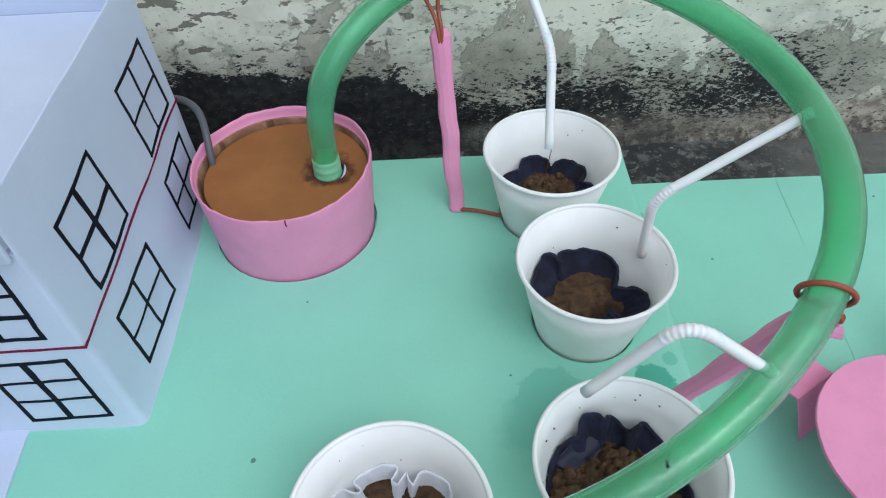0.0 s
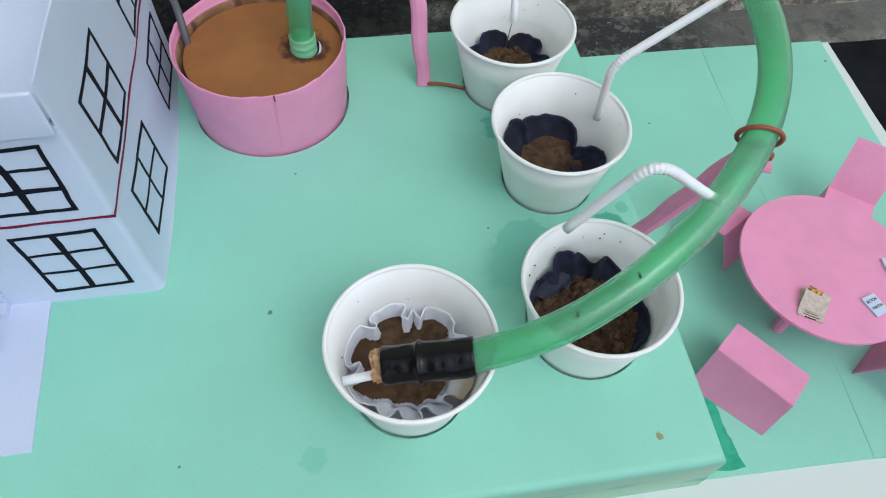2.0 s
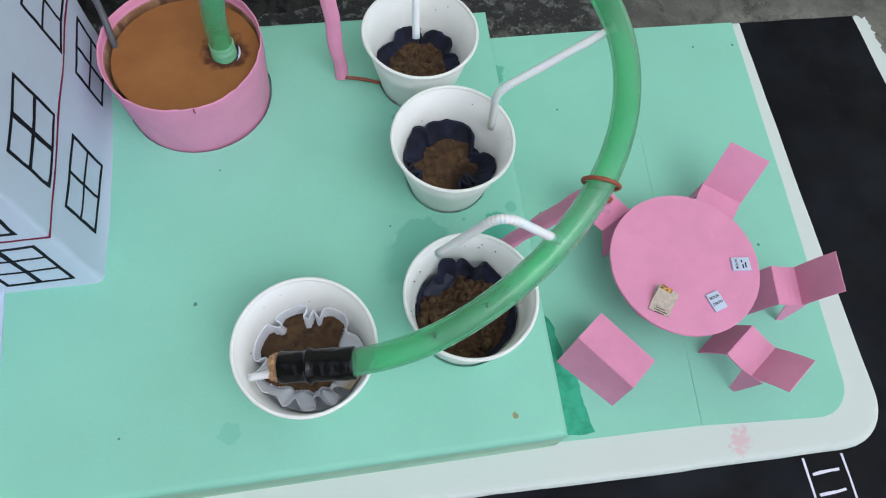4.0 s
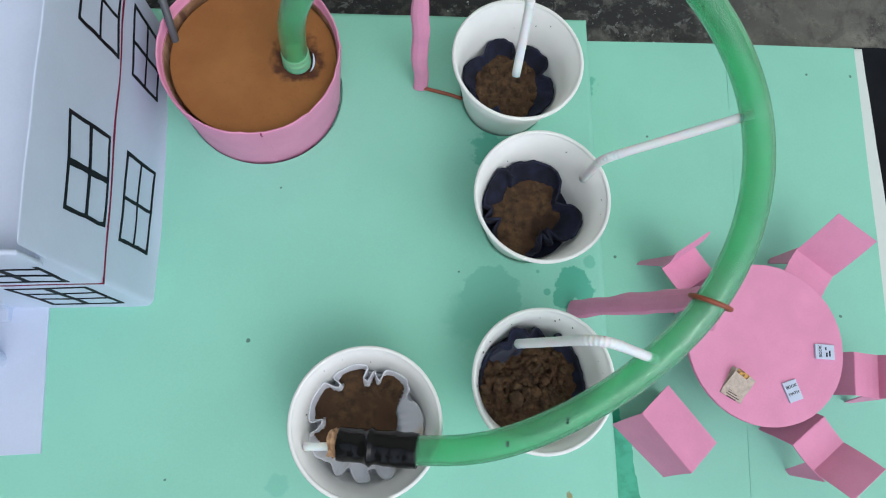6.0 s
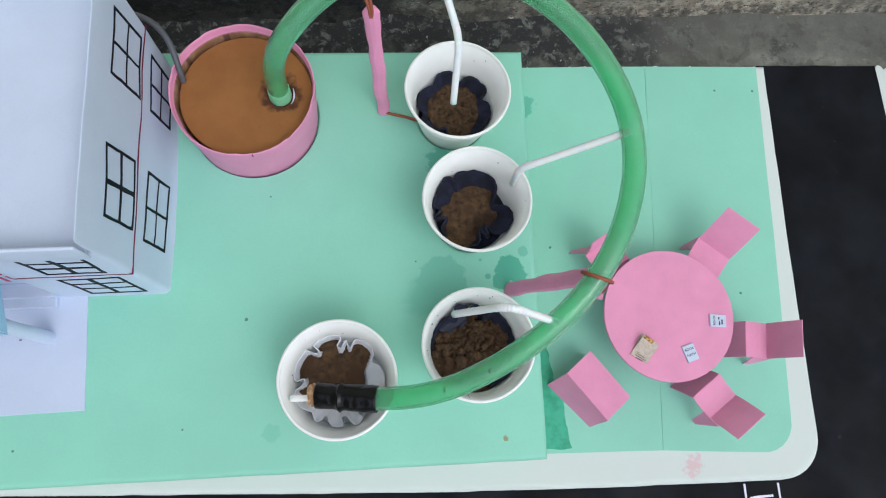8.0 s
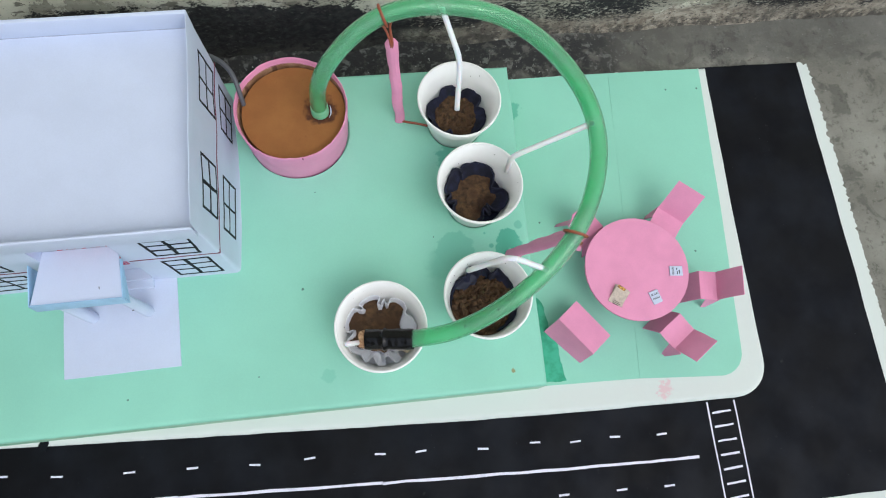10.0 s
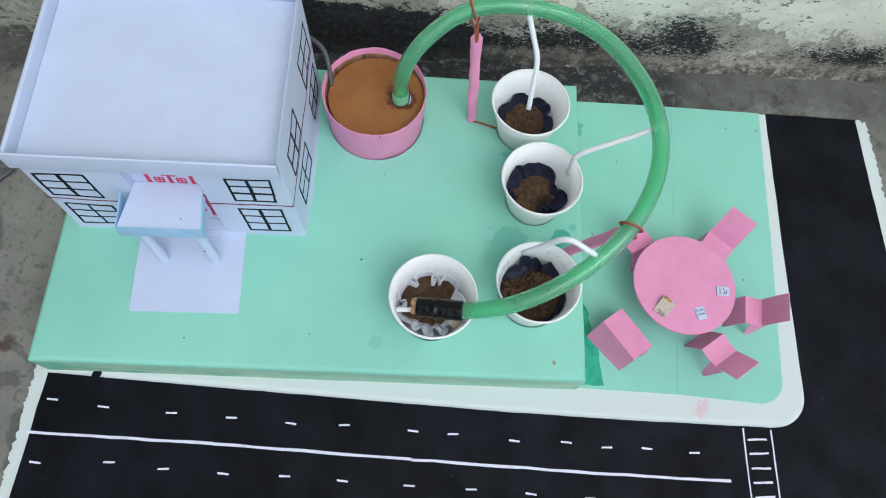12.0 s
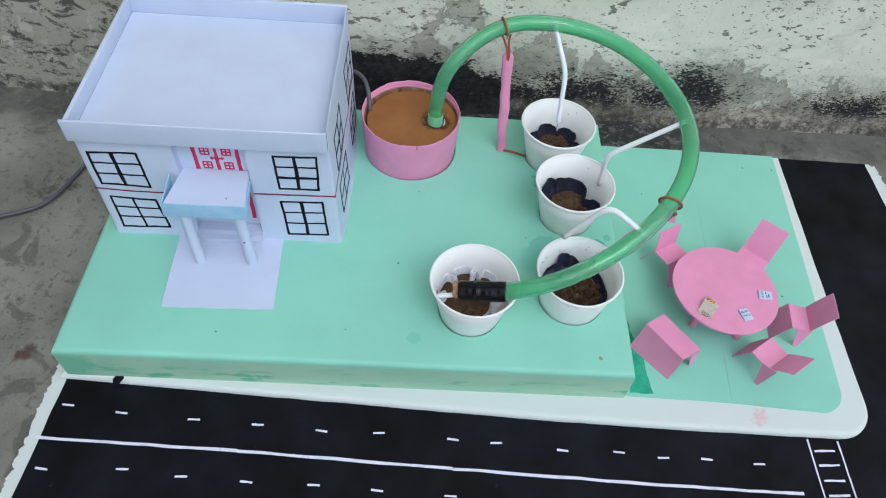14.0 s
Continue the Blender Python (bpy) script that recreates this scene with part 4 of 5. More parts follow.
stroke(bm, (POT[0] + 0.0519 * math.cos(a), POT[1] + 0.0519 * math.sin(a), TOP), (POT[0] + 0.0552 * math.cos(a), POT[1] + 0.0552 * math.sin(a), RZ - 0.001), 0.0035, (math.cos(a), math.sin(a), 0.0), 0.0004, 0.0003, 8)
part("seam", bm, pink_card, pot, "glued card overlap")
LIDC = (POT[0] + 0.0014, POT[1] - 0.0012)
hole = [(-0.0562 + 0.0102 * math.cos(a), 0.2922 + 0.0096 * math.sin(a)) for a in (2 * math.pi * i / 28 for i in range(28))]
lid = slab([(LIDC[0] + 0.0508 * (1 + 0.010 * noise.noise(Vector((math.cos(a) * 2, math.sin(a) * 2, 4)))) * math.cos(a), LIDC[1] + 0.0506 * math.sin(a)) for a in (2 * math.pi * i / 72 for i in range(72))], 0.0970, 0.0994, [hole], 0.0006)
for v in lid.verts:
    v.co.z = max(v.co.z, 0.0930)
bm = slab([(-0.0575 + 0.0112 * math.cos(a), 0.2925 + 0.0112 * math.sin(a)) for a in (-0.75 + 0.11 * i for i in range(13))] + [(-0.0575 + (0.0112 - 0.0013 * math.sin(math.pi * i / 12)) * math.cos(a), 0.2925 + (0.0112 - 0.0013 * math.sin(math.pi * i / 12)) * math.sin(a)) for i, a in ((i, 0.57 - 0.11 * i) for i in range(1, 12))], 0.0990, 0.0998)
part("hole_edge", bm, white_card, pot, "torn white paper at the hole")
part("lid", lid, lid_brown, pot, "brown fibreboard lid with a damp ring round the hose")

# ---- paper cups with their soil and cloth ----
def wall_r(c, z):
    """The radius of a cup's wall at a height."""
    return c[3] + (0.0407 - c[3]) * (z - TOP) / (c[2] - TOP)


def paper_cup(c, label):
    cx, cy, zr = c[:3]
    cup = empty("paper_cup", label, "paper cup", "cups on the platform")
    prof = [(wall_r(c, 0.022) - 0.0, 0.022), (wall_r(c, 0.040), 0.040), (wall_r(c, TOP), TOP), (wall_r(c, 0.085), 0.085), (wall_r(c, zr - 0.001), zr - 0.001),
            (wall_r(c, zr - 0.001) - 0.0007, zr - 0.001), (wall_r(c, 0.085) - 0.0007, 0.085), (wall_r(c, 0.040) - 0.0007, 0.040), (0.0, 0.040)]
    part("body", lathe(prof, (cx, cy), 72, 0.008, cx * 90), cup_paper, cup, smooth=True)
    ring = [(0.0409 + 0.0013 * math.cos(a), zr - 0.0013 + 0.0014 * math.sin(a)) for a in (2 * math.pi * i / 10 for i in range(10))]
    part("rim", lathe(ring, (cx, cy), 72, 0.008, cx * 90, closed=True), cup_paper, cup, "rolled rim", smooth=True)
    return cup


def fold_line(folds):
    """A smooth closed run through the folds of a cloth: angle, way in, height and slope."""
    around = folds + [(folds[0][0] - 360, *folds[0][1:])]
    fine = []
    for k in range(len(folds)):
        p0 = Vector(folds[k - 1]) if k else Vector((folds[-1][0] + 360, *folds[-1][1:]))
        p1, p2 = Vector(around[k]), Vector(around[k + 1])
        p3 = Vector(around[k + 2]) if k + 2 < len(around) else Vector((folds[1][0] - 360, *folds[1][1:]))
        for q in range(12):
            u = q / 12
            fine.append(0.5 * (2 * p1 + (p2 - p0) * u + (2 * p0 - 5 * p1 + 4 * p2 - p3) * u * u + (3 * p1 - p0 - 3 * p2 + p3) * u ** 3))
    return fine


def inside(poly, x, y):
    odd = False
    for (x0, y0), (x1, y1) in zip(poly, poly[1:] + poly[:1]):
        if (y0 > y) != (y1 > y) and x < x0 + (x1 - x0) * (y - y0) / (y1 - y0):
            odd = not odd
    return odd


def soil_bed(c, z, lump, fine, label, folds, r_in=0.0010, dip=None, clods=()):
    """Soil held by the cloth: it falls away where the cloth stands off the cup's wall."""
    cx, cy, zr = c[:3]
    bm, under = bmesh.new(), bmesh.new()
    nr, na = 44, 120
    rmax = wall_r(c, z) - r_in
    hold = []
    for deg, way_in, high, slope in fold_line(folds):
        r = rmax + 0.002 if high < 2.5 else rmax - 0.001 * (way_in - 1) - 0.0012 * slope + 0.0006
        hold.append((cx + r * math.cos(radians(deg)), cy + r * math.sin(radians(deg))))
    rows, off = [], set()
    for i in range(nr + 1):
        r = rmax * i / nr
        rows.append([])
        for j in range(na if i else 1):
            a = 2 * math.pi * j / na
            x, y = cx + r * math.cos(a), cy + r * math.sin(a)
            h = lump * noise.fractal(Vector((x * 90, y * 90, cx * 40)), 1.0, 2.0, 3) + fine * 0.5 * noise.fractal(Vector((x * 230, y * 230, 2)), 0.7, 2.2, 5)
            if dip:
                h -= dip[2] * math.exp(-((x - cx - dip[0]) ** 2 + (y - cy - dip[1]) ** 2) / 0.00008)
            h *= 1 - 0.4 * (i / nr) ** 6
            if not inside(hold, x, y):
                h, k4 = -0.007, (wall_r(c, z - 0.008) - r_in) / rmax
                x, y = cx + (x - cx) * k4, cy + (y - cy) * k4
                off.add((i, j))
            rows[-1].append(bm.verts.new((x, y, z + h)))
    for j in range(na):
        bm.faces.new((rows[0][0], rows[1][j], rows[1][(j + 1) % na]))
    for i in range(1, nr):
        for j in range(na):
            k2 = (j + 1) % na
            quad = ((i, j), (i + 1, j), (i + 1, k2), (i, k2))
            if any(q in off for q in quad):
                under.faces.new([under.verts.new(rows[a][b].co) for a, b in quad])
            else:
                bm.faces.new([rows[a][b] for a, b in quad])
    k3 = (wall_r(c, z - 0.012) - r_in) / rmax
    skirt = [bm.verts.new((cx + (v.co.x - cx) * k3, cy + (v.co.y - cy) * k3, z - 0.012)) for v in rows[nr]]
    for j in range(na):
        k2 = (j + 1) % na
        bm.faces.new((rows[nr][j], skirt[j], skirt[k2], rows[nr][k2]))
    bm.faces.new(skirt)
    spots = [[v.co.copy() for v in row] for row in rows]
    bmesh.ops.delete(bm, geom=[v for v in bm.verts if not v.link_faces], context="VERTS")
    rnd = random.Random(int(cx * 10000))
    lumps = bmesh.new()
    for lo, hi, count in clods:
        for _ in range(count):
            a, r, size = rnd.uniform(0, 6.283), rmax * math.sqrt(rnd.random()) * 0.94, rnd.uniform(lo, hi)
            q = Vector((cx + r * math.cos(a), cy + r * math.sin(a), 0))
            if not inside(hold, q.x + size * math.cos(a), q.y + size * math.sin(a)):
                continue
            near = min((row[int(a / 6.2832 * len(row))] for row in spots), key=lambda v: (v.xy - q.xy).length)
            q.z = near.z + size * rnd.uniform(-0.25, 0.25)
            tmp = bmesh.new()
            bmesh.ops.create_icosphere(tmp, subdivisions=2, radius=size)
            for v in tmp.verts:
                v.co = q + v.co * (1 + 0.55 * noise.noise(v.co / size * 1.3 + q * 900)) 
            join(lumps, tmp)
    bmesh.ops.remove_doubles(under, verts=under.verts[:], dist=0.00001)
    bed = tagged(link("soil", bm, soil, smooth=True), label, "soil", "soil in the cups")
    if clods:
        tagged(part("loose_soil", lumps, soil, bed, "loose crumbs and clods of soil", smooth=True), kind="stuff")
    return under


def cloth_lining(c, z0, folds, material, label, thick, seed, tall=1.0):
    """Cloth laid round the inside of a cup; folds give angle, way in, height and slope, in degrees and millimetres."""
    cx, cy, zr = c[:3]
    lv, rows = 8, []
    bm = bmesh.new()
    for deg, inset, high, slope in fold_line(folds):
        col = []
        for i in range(lv + 1):
            u = i / lv
            a = radians(deg)
            z = z0 - 0.004 + (0.004 + 0.001 * tall * max(high, 0.0) - 0.004 * max(0.0, 1 - high / 3.0)) * u
            q = Vector((math.cos(a) * 7 + seed, math.sin(a) * 7, u * 2.0 + inset * 0.25))
            edge = wall_r(c, min(z, zr)) - 0.0009 - thick / 2
            r = edge - 0.001 * (inset - 1) - (0.0013 if thick > 0.001 else 0.001) * slope * (1 - u) ** 1.4 + 0.0010 * noise.noise(q) + 0.0002 * noise.noise(q * 3.1)
            a += 0.025 * noise.noise(q * 1.4 + Vector((9, 0, 0)))
            z += (0.0008 * noise.noise(q * 1.2) + 0.00015 * noise.noise(q * 5.0)) * u
            r = min(r - (0.0016 if thick > 0.001 else 0.0) * max(0.0, (u - 0.75) / 0.25) ** 2, edge)
            col.append(bm.verts.new((cx + r * math.cos(a), cy + r * math.sin(a), z)))
        rows.append(col)
    for j in range(len(rows)):
        k2 = (j + 1) % len(rows)
        for i in range(lv):
            bm.faces.new((rows[j][i], rows[k2][i], rows[k2][i + 1], rows[j][i + 1]))
    ob = link("cloth_lining", bm, material, smooth=True)
    mod = ob.modifiers.new("thickness", "SOLIDIFY")
    mod.thickness, mod.offset = thick, 0.0
    if thick > 0.001:
        mod.thickness = 0.0017
    return tagged(ob, label, "cloth", "cloth in the cups")


CLOTH_1 = [(82, 3, 12, 6), (76, 9, 9, 2), (64, 2, 13, 6), (44, 1, 15, 7), (26, 2, 14, 6), (16, 8, 10, 3), (4, 3, 12, 7), (-25, 1, 13, 8), (-48, 3, 8, 6), (-75, 3, 1, 2), (-100, 4, 4, 3), (-114, 12, 8, 1), (-122, 9, 9, 1),
           (-132, 3, 11, 6), (-152, 1, 12, 8), (-170, 6, 9, 3), (-182, 2, 12, 7), (-208, 1, 11, 7), (-230, 6, 12, 3), (-244, 2, 15, 6), (-262, 1, 15, 5)]
CLOTH_2 = [(96, 1, 12, 7), (70, 1, 12, 7), (50, 2, 10, 4), (35, 8, 8, 2), (20, 14, 7, 1), (8, 11, 9, 2), (2, 5, 11, 5), (-15, 1, 13, 8), (-38, 2, 12, 8), (-50, 6, 10, 5), (-57, 15, 12, 1), (-61, 16, 12, 0), (-65, 7, 12, 2), (-72, 14, 11, 0), (-78, 13, 10, 0), (-84, 5, 7, 3), (-104, 2, 1, 2)]
CLOTH_2 += [(-132, 2, 1, 2), (-152, 3, 4, 3), (-162, 9, 8, 1), (-166, 8, 9, 1), (-170, 1, 9, 2), (-178, 5, 10, 1), (-184, 5, 10, 1), (-188, 1, 11, 3), (-210, 1, 13, 9), (-228, 1, 17, 7), (-236, 4, 17, 3), (-240, 8, 13, 2), (-246, 2, 13, 7)]
CLOTH_3 = [(112, 2, 17, 6), (104, 4, 20, 3), (98, 8, 20, 1), (92, 6, 19, 1), (86, 2, 13, 5), (76, 4, 9, 4), (70, 9, 15, 1), (64, 7, 16, 1), (58, 2, 13, 4), (42, 2, 8, 4), (10, 2, 4, 2), (-20, 2, 8, 4), (-45, 2, 8, 3), (-65, 2, 3, 2), (-85, 1, 0, 1), (-140, 1, 0, 1), (-180, 1, 2, 1), (-200, 1, 4, 2), (-225, 2, 8, 4), (-238, 5, 11, 7)]
CLOTH_4 = [(100, 1, 11, 0), (88, 3, 10, 0), (93, 9, 11, 1), (86, 11, 11, 1), (80, 5, 10, 0), (76, 8, 10, 0), (71, 10, 10, 0), (67, 3, 10, 0), (48, 1, 9, 1), (38, 3, 10, 1), (27, 8, 10, 3), (16, 4, 11, 9), (-8, 2, 11, 11), (-32, 2, 10, 10), (-46, 3, 10, 9),
           (-52, 9, 12, 4), (-61, 9, 12, 3), (-59, 3, 10, 7), (-72, 2, 11, 11), (-80, 9, 12, 4), (-89, 9, 12, 3)]
CLOTH_4 += [(-87, 3, 10, 7), (-100, 2, 11, 11), (-112, 8, 10, 5), (-122, 2, 11, 9), (-134, 6, 11, 6), (-150, 1, 10, 5), (-170, 2, 10, 0), (-176, 8, 11, 0), (-186, 9, 11, 0), (-184, 3, 10, 0), (-205, 1, 10, 0), (-222, 1, 10, 0), (-230, 8, 11, 0), (-237, 8, 11, 0), (-235, 3, 10, 0), (-248, 1, 10, 0)]
for c in CUPS[:3]:
    paper_cup(c, "white paper cup with dark cloth and soil, set in platform")
paper_cup(CUPS[3], "white paper cup with white cloth and soil under hose end")
for c, z, lump, fine, folds, soil_label, cloth, cloth_label, thick, seed, tall, dip, clods in (
        (CUPS[0], 0.0695, 0.0024, 0.0040, CLOTH_1, "crumbly brown soil inside a paper cup", navy_cloth, "dark navy cloth crumpled round the soil", 0.0013, 1.0, 0.62, None, ((0.0006, 0.0016, 90), (0.0016, 0.0028, 14))),
        (CUPS[1], 0.0695, 0.0028, 0.0016, CLOTH_2, "smooth damp brown soil inside a paper cup", navy_cloth, "dark navy cloth folded round the soil", 0.0013, 2.0, 0.98, (0.012, -0.012, 0.004), ((0.0005, 0.0010, 20),)),
        (CUPS[2], 0.0668, 0.0032, 0.0095, CLOTH_3, "coarse crumbly brown soil inside a paper cup", navy_cloth, "dark navy cloth folded round the soil", 0.0013, 3.0, 1.0, None, ((0.0006, 0.0018, 170), (0.0018, 0.0034, 34), (0.0040, 0.0055, 4))),
        (CUPS[3], 0.0720, 0.0012, 0.0006, CLOTH_4, "fine brown soil inside a paper cup", white_cloth, "thin white cloth gathered in frills round the soil", 0.0005, 4.0, 1.0, None, ())):
    under = soil_bed(c, z, lump, fine, soil_label, folds, dip=dip, clods=clods)
    lining = cloth_lining(c, z, folds, cloth, cloth_label, thick, seed, tall)
    part("tucked_fold", under, cloth, lining, smooth=True)
    if c == CUPS[2]:
        # a loose corner of the cloth lying over the soil, its navy lightened as if lit
        a0, a1 = radians(152), radians(104)
        at_wall = [Vector((c[0] + (wall_r(c, z + h) - 0.0022) * math.cos(a), c[1] + (wall_r(c, z + h) - 0.0022) * math.sin(a), z + h)) for a, h in ((a0, 0.0040), (a1, 0.0085))]
        in_cup = [Vector((c[0] + r * math.cos(a), c[1] + r * math.sin(a), z + h)) for a, r, h in ((radians(98), 0.0200, 0.0040), (radians(150), 0.0235, 0.0022))]
        corner = sheet(*at_wall, *in_cup, 0.0006, 14, 10, 0.0022)
        for v in corner.verts:
            q = v.co - Vector((c[0], c[1], 0))
            loose = max(0.0, 1 - q.xy.length / wall_r(c, z))
            v.co += Vector((noise.noise(q * 170) * 0.006, noise.noise(q * 170 + Vector((5, 0, 0))) * 0.006, noise.noise(q * 210 + Vector((0, 7, 0))) * 0.0045)) * loose
        part("loose_corner", corner, lit_navy, lining, "loose corner of the cloth, coloured lighter as if lit", smooth=True)


def crumbs(c, count, seed):
    """Specks of soil stuck to the inside of a cup."""
    rnd = random.Random(seed)
    bm = bmesh.new()
    for _ in range(count):
        a, z = rnd.uniform(0, 6.28), rnd.uniform(0.082, c[2] - 0.006)
        r = wall_r(c, z) - 0.0009
        q = Vector((c[0] + r * math.cos(a), c[1] + r * math.sin(a), z))
        sz = rnd.uniform(0.0002, 0.0006)
        tmp = bmesh.new()
        bmesh.ops.create_icosphere(tmp, subdivisions=1, radius=sz)
        for v in tmp.verts:
            v.co = q + v.co * rnd.uniform(0.6, 1.2)
        join(bm, tmp)
    return tagged(link("soil_crumbs", bm, soil), "specks of dark soil stuck inside the cup", "soil", kind="stuff")


for c, count, seed in zip(CUPS, (5, 4, 16, 5), (1, 2, 3, 4)):
    crumbs(c, count, seed)
twig = link("twig", tube(spline([(0.0800, 0.2990, 0.0700), (0.0815, 0.3000, 0.0850), (0.0835, 0.3015, 0.1000)], 5), 0.0003, 6), soil)
tagged(twig, "thin dark dry stem standing in the soil", "twig")

# ---- hose, ties and straws ----
HOSE = [(-0.0578, 0.2930, 0.0850), (-0.0577, 0.2930, 0.1050), (-0.0475, 0.2962, 0.1680), (-0.0220, 0.3125, 0.1920), (0.0090, 0.3250, 0.2053), (0.0605, 0.3282, 0.2098), (0.1140, 0.3170, 0.2045),
        (0.1620, 0.2775, 0.1950), (0.1875, 0.2205, 0.1818), (0.1818, 0.1705, 0.1754), (0.1565, 0.1230, 0.1658), (0.1308, 0.0973, 0.1545), (0.0860, 0.0699, 0.1385), (0.0390, 0.0562, 0.1228), (0.0095, 0.0560, 0.1112)]
HOSE_R = 0.0080
hose_path = spline(HOSE, 30)
bm = tube(hose_path, HOSE_R, 40, caps=False)
tube(hose_path, HOSE_R - 0.0019, 40, bm, caps=False)
bm.verts.ensure_lookup_table()
ring_n = len(bm.verts) // 2
for first in (0, ring_n - 40):
    for j in range(40):
        k2 = (j + 1) % 40
        bm.faces.new((bm.verts[first + j], bm.verts[first + k2], bm.verts[ring_n + first + k2], bm.verts[ring_n + first + j]))
hose = link("garden_hose", bm, hose_green, smooth=True)
tagged(hose, "green plastic hose bent in an arch over the cups", "hose")
low = [hose_path[0] + (hose_path[30] - hose_path[0]) * (0.62 + 0.055 * i) for i in range(13)]
fine = spline([tuple(p) for p in low], 5)
part("collar", tube(fine, lambda u: HOSE_R + 0.0008 + 0.00016 * math.sin(u * 2 * math.pi * 2.5) - 0.0005 * u, 28), hose_pale, hose, "pale green ribbed end", smooth=True)
end, conn = Vector((0.0093, 0.0558, 0.1115)), Vector((-0.0316, 0.0610, 0.1034))
way = (conn - end).normalized()


def sleeve(u):
    return HOSE_R + 0.0015 + 0.0011 * math.exp(-((u - 0.60) / 0.030) ** 2) - (0.0003 if u > 0.60 else 0) + 0.0004 * noise.noise(Vector((u * 9, 3, 1)))


tape = tube([(end - way * 0.001).lerp(conn, i / 60) for i in range(61)], sleeve, 32)
for v in tape.verts:
    v.co += noise.noise_vector(v.co * 200) * 0.0004 + noise.noise_vector(v.co * 700) * 0.00008
part("sleeve", tape, black_tape, hose, "black taped connector", smooth=True)
plug = tube([conn.lerp(conn + way * 0.0052, i / 6) for i in range(7)], lambda u: 0.0080 - 0.0009 * u + 0.0005 * math.sin(u * 13), 22)
for v in plug.verts:
    q = noise.noise_vector(v.co * 320) * 0.0016 + noise.noise_vector(v.co * 900) * 0.0006
    v.co += q
part("plug", plug, cork, hose, "crumpled brown paper tape plug", smooth=False)
for u in (0.905, 0.86):
    bm = bmesh.new()
    p = hose_path[int(u * (len(hose_path) - 1))]
    stroke(bm, p + Vector((0, -0.002, HOSE_R - 0.0001)), p + Vector((0.0005, 0.001, HOSE_R - 0.0001)), 0.0012, (0, 0, 1), 0.0003, 0.0002, 3)
    part("fleck", bm, ink_black, hose)


def bent(a, b, t, near=0.012):
    """Two straight lengths with a rounded bend at b; gives the path and where on it the bend lies."""
    a, b, t = Vector(a), Vector(b), Vector(t)
    p, q = b + (a - b).normalized() * near, b + (t - b).normalized() * near
    first = [a.lerp(p, i / 8) for i in range(8)]
    turn = [p.lerp(b, i / 20).lerp(b.lerp(q, i / 20), i / 20) for i in range(21)]
    last = [q.lerp(t, i / 8) for i in range(1, 9)]
    return first + turn + last, turn


def straw(path, label, turn=None, r=0.0026):
    ob = empty("drinking_straw", label, "straw", "straws in the hose")
    part("tube", tube(path, r, 16, hollow=0.004), straw_white, ob, smooth=True)
    if turn:
        fine = spline([tuple(p) for p in turn[::4]], 16)
        part("bend", tube(fine, lambda u: r + 0.00012 + 0.00013 * math.sin(u * 2 * math.pi * 10), 16), straw_white, ob, "corrugated bend", smooth=True)
    return ob


def near_hose(p):
    return min(hose_path, key=lambda q: (q - Vector(p)).length)


S1, S2, S3 = near_hose((0.060, 0.325, 0.212)), near_hose((0.188, 0.221, 0.182)), near_hose((0.130, 0.0965, 0.1555))


def surface(c, toward, d=0.0010):
    return c + (Vector(toward) - c).normalized() * d


for node, b, t, near, label in ((S1, (0.0766, 0.2962, 0.1735), (0.0748, 0.2700, 0.1265), 0.011, "white bent straw hanging from the hose into a cup"),
                                (S2, (0.1180, 0.2118, 0.1385), (0.1220, 0.2172, 0.0900), 0.011, "white bent straw from the hose into a cup"),
                                (S3, (0.0955, 0.1062, 0.1795), (0.0655, 0.1100, 0.1275), 0.015, "white bent straw arching from the hose into a cup")):
    path, turn = bent(surface(node, b), b, t, near)
    straw(path, label, turn)
s4 = conn + way * 0.003 + Vector((0, -0.0015, -0.0045))
straw([(s4 - way * 0.004).lerp(Vector((-0.0515, 0.0598, 0.0945)), i / 6) for i in range(7)], "cut white straw stub at the hose end", None, 0.0023)


def ring_on_hose(c, gap, skew=0.0):
    """A loop round the hose; skew lets its sides slip along the hose."""
    i = hose_path.index(near_hose(c))
    p, t = hose_path[i], (hose_path[i + 1] - hose_path[i - 1]).normalized()
    s = t.orthogonal().normalized()
    u = t.cross(s)
    across = t.cross(Vector((0, 0, 1))).normalized()
    pts = []
    for q in range(37):
        a = 2 * math.pi * q / 36
        d = s * math.cos(a) + u * math.sin(a)
        pts.append(p + d * (HOSE_R + gap) + across * d.dot(across) * 0.0010 + t * skew * d.dot(across))
    return pts, p, t, across


